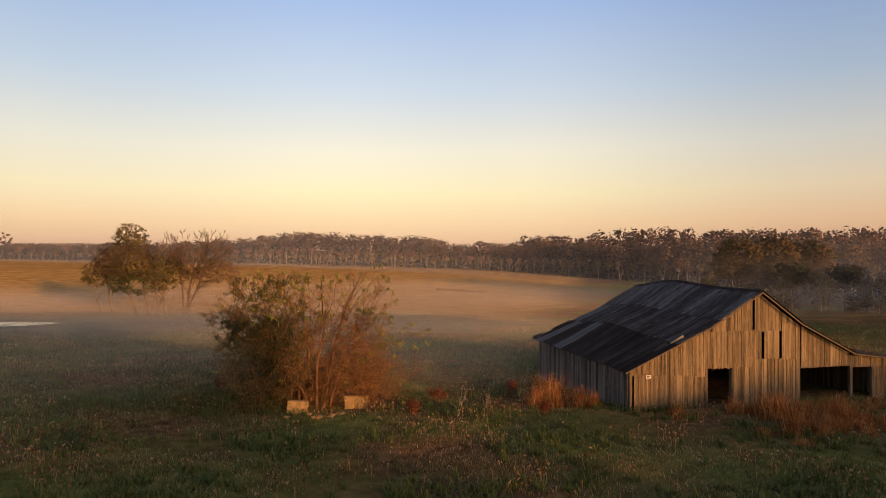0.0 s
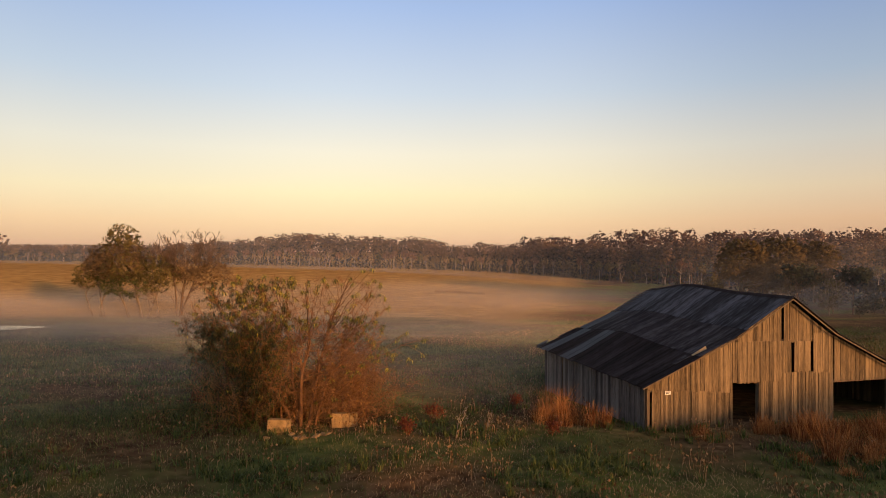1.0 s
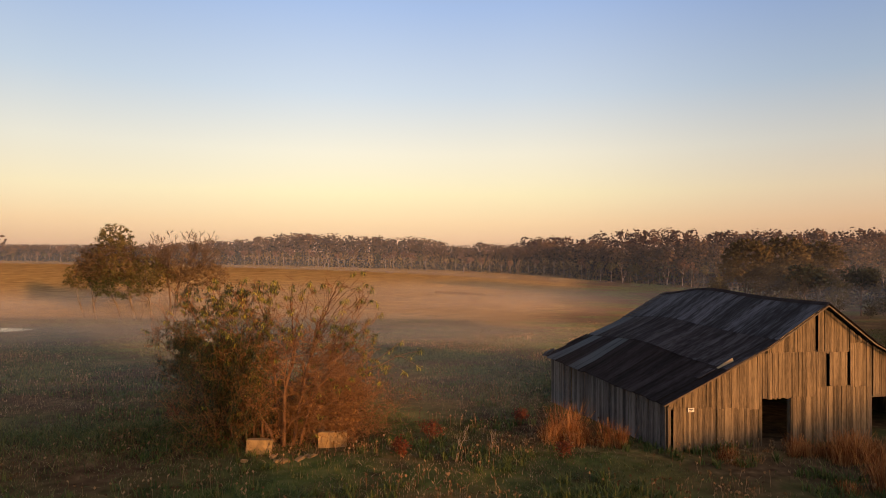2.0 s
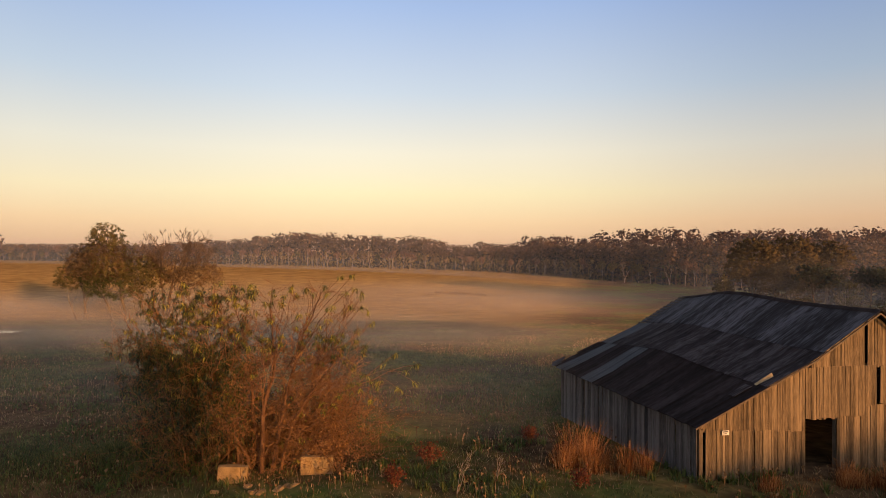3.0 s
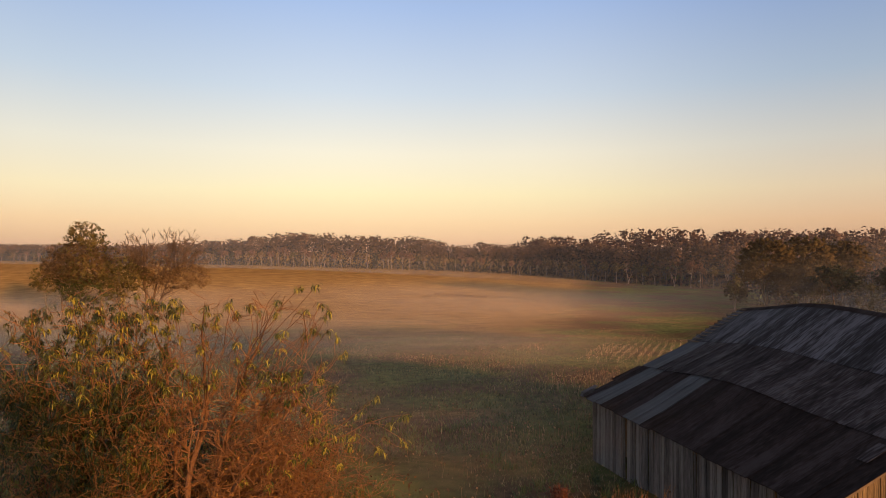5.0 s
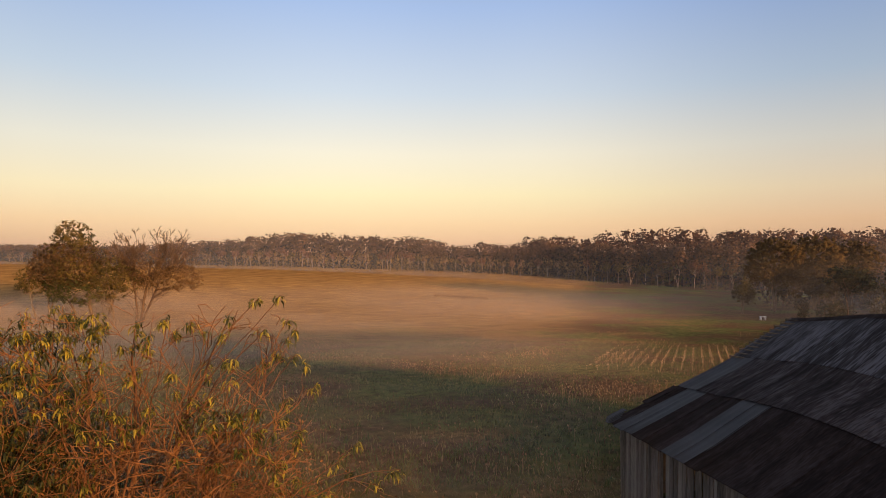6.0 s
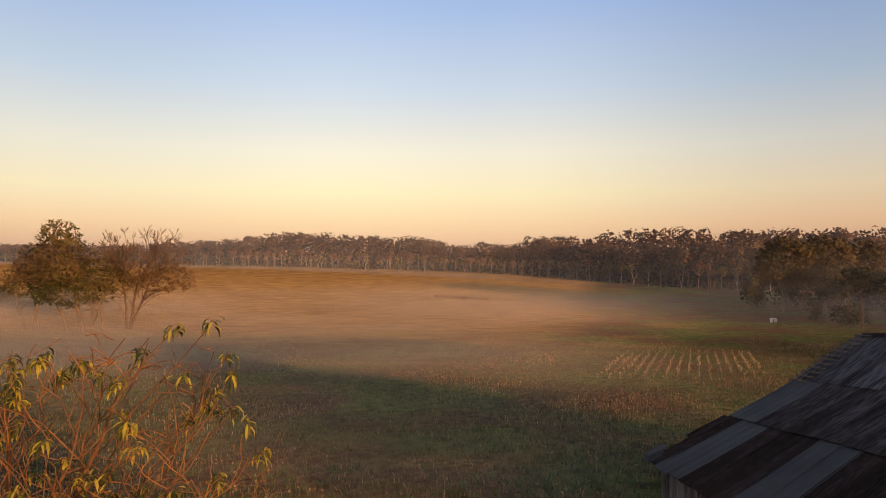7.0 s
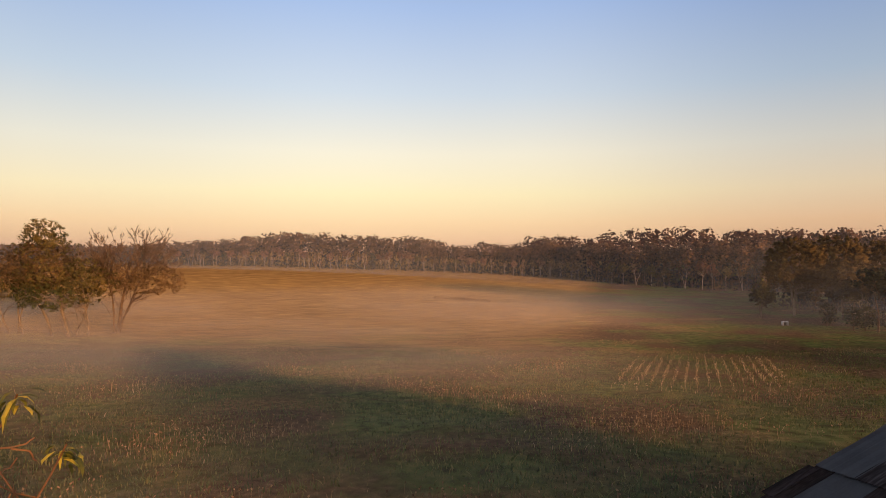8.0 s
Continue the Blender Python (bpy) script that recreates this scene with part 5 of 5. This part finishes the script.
# rows of pale stubble beyond the barn
X, Y = [], []
for row in range(16):
    yy = np.arange(88, 116, 0.16) + rng.uniform(-0.08, 0.08, 175)
    X.append(18.5 + row * 1.25 + 0.45 * (yy - 92) + rng.normal(size=175) * 0.08), Y.append(yy + rng.normal(size=175) * 0.1)
x, y = np.concatenate(X), np.concatenate(Y)
k = rng.uniform(0, 1, len(x)) < 0.75 * np.clip(1.5 - np.abs(y - 101) / 10, 0, 1) * np.clip(0.5 + 0.9 * np.sin(x * 0.31 + 0.4 * y) * np.sin(y * 0.4 + 1), 0.4, 1)
seed_stalks("crop_stubble", "rows of pale dry crop stubble in the field", x[k], y[k], 0.55, M_STRAW)
x, y = patchy(rng, 60000, -60, 90, 56, 135, 0.2, 1.45)
k = ((x < 16) | (x > 52) | (y < 84) | (y > 120)) & ((x > -6) | (rng.uniform(0, 1, len(x)) < 0.45))
x, y = x[k], y[k]
seed_stalks("tall_weeds", "scattered tufts of dry orange weeds in the field", x, y, 0.7, M_HEAD)
x, y = rng.uniform(-4, 16, 2600), rng.normal(size=2600) * 2.2
seed_stalks("straw_strip", "strip of pale uncut straw out in the field", x, 234 - 0.5 * x + y, 0.6, M_HEAD)


def sedge(name, x, y, n, h, spread, mat, label, seed):
    """A ragged clump of tall thin stems in several tufts that lean outwards."""
    r = np.random.default_rng(seed)
    m = 9
    tuft = r.normal(size=(m, 2)) * (spread * 1.05, spread * 0.8)
    tall = r.uniform(0.45, 1.1, m) * np.exp(-0.25 * (np.linalg.norm(tuft, axis=1) / spread) ** 2)
    k = r.integers(0, m, n)
    o = r.normal(size=(n, 2)) * 0.2 * spread ** 0.5
    px, py = x + tuft[k, 0] + o[:, 0], y + tuft[k, 1] + o[:, 1]
    z = ground_z(px, py) - 0.03
    hh = (h * tall[k] * r.uniform(0.3, 1.2, n))[:, None]
    out = np.concatenate([o * 0.55 + r.normal(size=(n, 2)) * 0.17, np.zeros((n, 1))], 1)
    up = np.array((0, 0, 1.0))
    p = np.stack([px, py, z], 1)
    q, t = p + up * hh * 0.6 + out * hh * 0.5, p + up * hh * 0.97 + out * hh * 1.05
    w = r.uniform(0.004, 0.010, n)[:, None]
    a = r.uniform(0, 6.3, n)
    s = np.stack([np.cos(a), np.sin(a), 0 * a], 1) * w
    v = np.stack([p - s, p + s, q + s * 0.8, q - s * 0.8, t + s * 0.5, t - s * 0.5], 1).reshape(-1, 3)
    i = np.arange(n)[:, None] * 6
    ob = thing(name, (x, y, float(ground_z(x, y))), label, "grass", group="tall dry grass clumps")
    stalks = child("stalk_tuft", fast_mesh("stalk_tuft", v, [np.concatenate([i + np.array([[0, 1, 2, 3]]), i + np.array([[3, 2, 4, 5]])])], mat), ob)
    tagged(stalks, kind="stuff")


for i, (x, y, n, h, s) in enumerate(((6.5, 36.0, 1700, 2.1, 0.62), (8.75, 35.4, 700, 1.7, 0.42), (14.0, 33.2, 500, 1.0, 0.5), (18.3, 29.3, 1900, 1.5, 1.0), (19.8, 33.0, 1700, 1.6, 1.0),
                                     (22.6, 32.4, 1900, 1.7, 1.2), (25.2, 31.0, 1800, 1.7, 1.2), (20.8, 29.8, 1000, 1.2, 0.8), (27.8, 33.4, 1800, 1.8, 1.3), (17.0, 33.6, 500, 1.1, 0.6), (27.0, 29.0, 1200, 1.4, 1.1))):
    sedge("grass_clump", x, y, int(1.5 * n), h, s, M_SEDGE, "tall red-orange dry grass clump beside the barn", 60 + i)

# saplings and red shrubs
def sapling(x, y, h, seed, label, mat, leaves=0):
    r = np.random.default_rng(seed)
    ob = thing("sapling" if not leaves else "red_shrub", (x, y, float(ground_z(x, y))), label, "shrub")
    limbs, tips = [], []
    for _ in range(2 if not leaves else 5):
        a = r.normal(size=2) * 0.25
        grow(r, (x, y, float(ground_z(x, y)) - 0.05), (a[0], a[1], 1), h * 0.7, 0.017, 2, limbs, tips, 0.2, 0.3, (3, 4), (25, 50), (0.45, 0.7), 4)
    child("stem", limb_mesh("stem", limbs, mat, 0.005), ob)
    if leaves:
        c = np.repeat(np.array([t[0] for t in tips]), leaves, 0)
        v, f = quads(c + r.normal(size=c.shape) * 0.1, 0.1, r)
        child("leaves", fast_mesh("leaves", v, [f], M_REDL), ob)


sapling(0.75, 32.9, 1.7, 1, "bare pale sapling in the grass", M_PALE)
sapling(2.5, 34.2, 1.2, 2, "small bare pale sapling in the grass", M_PALE)
for x, y, h, sd in ((-0.6, 36.0, 1.2, 3), (-1.9, 33.8, 0.8, 4), (4.7, 39.8, 0.9, 5), (5.9, 33.5, 0.7, 6), (-16, 40.5, 1.0, 7)):
    sapling(x, y, h, sd, "low shrub with dark red leaves", M_TWIG, 6)

# ---- broken concrete foundation under the tree ----
ruin = thing("foundation", (-6.9, 35.5, -0.35), "broken concrete foundation walls of a lost shed", "foundation")
rng = np.random.default_rng(4)


def wall_piece(name, c, size, yaw, tip=0.0):
    bm = bmesh.new()
    bmesh.ops.create_cube(bm, size=1.0)
    bmesh.ops.scale(bm, vec=size, verts=bm.verts)
    bmesh.ops.bevel(bm, geom=bm.edges[:], offset=0.03, segments=1, affect="EDGES")
    bmesh.ops.subdivide_edges(bm, edges=bm.edges[:], cuts=1)
    for w in bm.verts:
        w.co += Vector(rng.normal(size=3) * 0.009)
    bm.transform(pose(*c, 0, tip, yaw))
    me = bpy.data.meshes.new(name)
    bm.to_mesh(me)
    bm.free()
    me.materials.append(M_CONC)
    child(name, me, ruin)


wall_piece("wall_stub", (-9.02, 34.45, -0.12), (1.25, 0.3, 0.9), 8, 3)
wall_piece("wall_stub", (-5.6, 35.6, -0.15), (1.45, 0.3, 1.0), 6)
wall_piece("wall_side", (-6.35, 36.55, -0.17), (0.24, 1.6, 0.9), 8)
wall_piece("wall_back", (-7.35, 37.45, -0.15), (1.75, 0.26, 0.9), 8)
for i in range(9):
    wall_piece("rubble", (rng.uniform(-9.6, -6), rng.uniform(33.2, 34.2), -0.33), (rng.uniform(0.2, 0.5), rng.uniform(0.15, 0.35), 0.12), rng.uniform(0, 90), rng.uniform(-15, 15))

# ---- pond and hunting box ----
w = np.linspace(0, 2 * math.pi, 40, endpoint=False)
px, py = -93 + 13 * np.cos(w) * (1 + 0.2 * np.sin(3 * w)), 112 + 4.5 * np.sin(w) * (1 + 0.25 * np.cos(2 * w))
M_WATER = material("pond_water", [(0.03, 0.035, 0.04), (0.04, 0.045, 0.05)], 0.2, 2, 0.06, 0.03, spec=0.6)
bag = Bag()
pz = float(ground_z(-96, 112)) + 0.45
bag.add(np.stack([px, py, np.full(40, pz)], 1), [np.arange(40)[None]])
pond = new("water", bag.mesh("water", M_WATER))
tagged(pond, "small still pond reflecting the pale dawn sky", "pond", kind="structure")

box = thing("field_box", (81.5, 166, float(ground_z(81.5, 166))), "small white open-fronted box at the field edge", "box")
bz = float(ground_z(81.5, 166)) - 0.05
# a solid dark panel stands for the shade inside the open front
for nm, c, size in (("opening", (81.5, 165.85, bz + 0.38), (0.95, 0.04, 0.7)), ("side_panel", (80.95, 165.8, bz + 0.4), (0.16, 0.8, 0.8)), ("side_panel", (82.05, 165.8, bz + 0.4), (0.16, 0.8, 0.8)),
                    ("roof", (81.5, 165.8, bz + 0.88), (1.3, 0.9, 0.16)), ("divider", (81.6, 165.45, bz + 0.38), (0.08, 0.08, 0.72))):
    bm = bmesh.new()
    bmesh.ops.create_cube(bm, size=1.0)
    bmesh.ops.scale(bm, vec=size, verts=bm.verts)
    bmesh.ops.bevel(bm, geom=bm.edges[:], offset=0.015, segments=1, affect="EDGES")
    bmesh.ops.translate(bm, vec=c, verts=bm.verts)
    me = bpy.data.meshes.new(nm)
    bm.to_mesh(me)
    bm.free()
    me.materials.append(M_INK_SHADE if nm == "opening" else M_WHITE)
    child(nm, me, box)
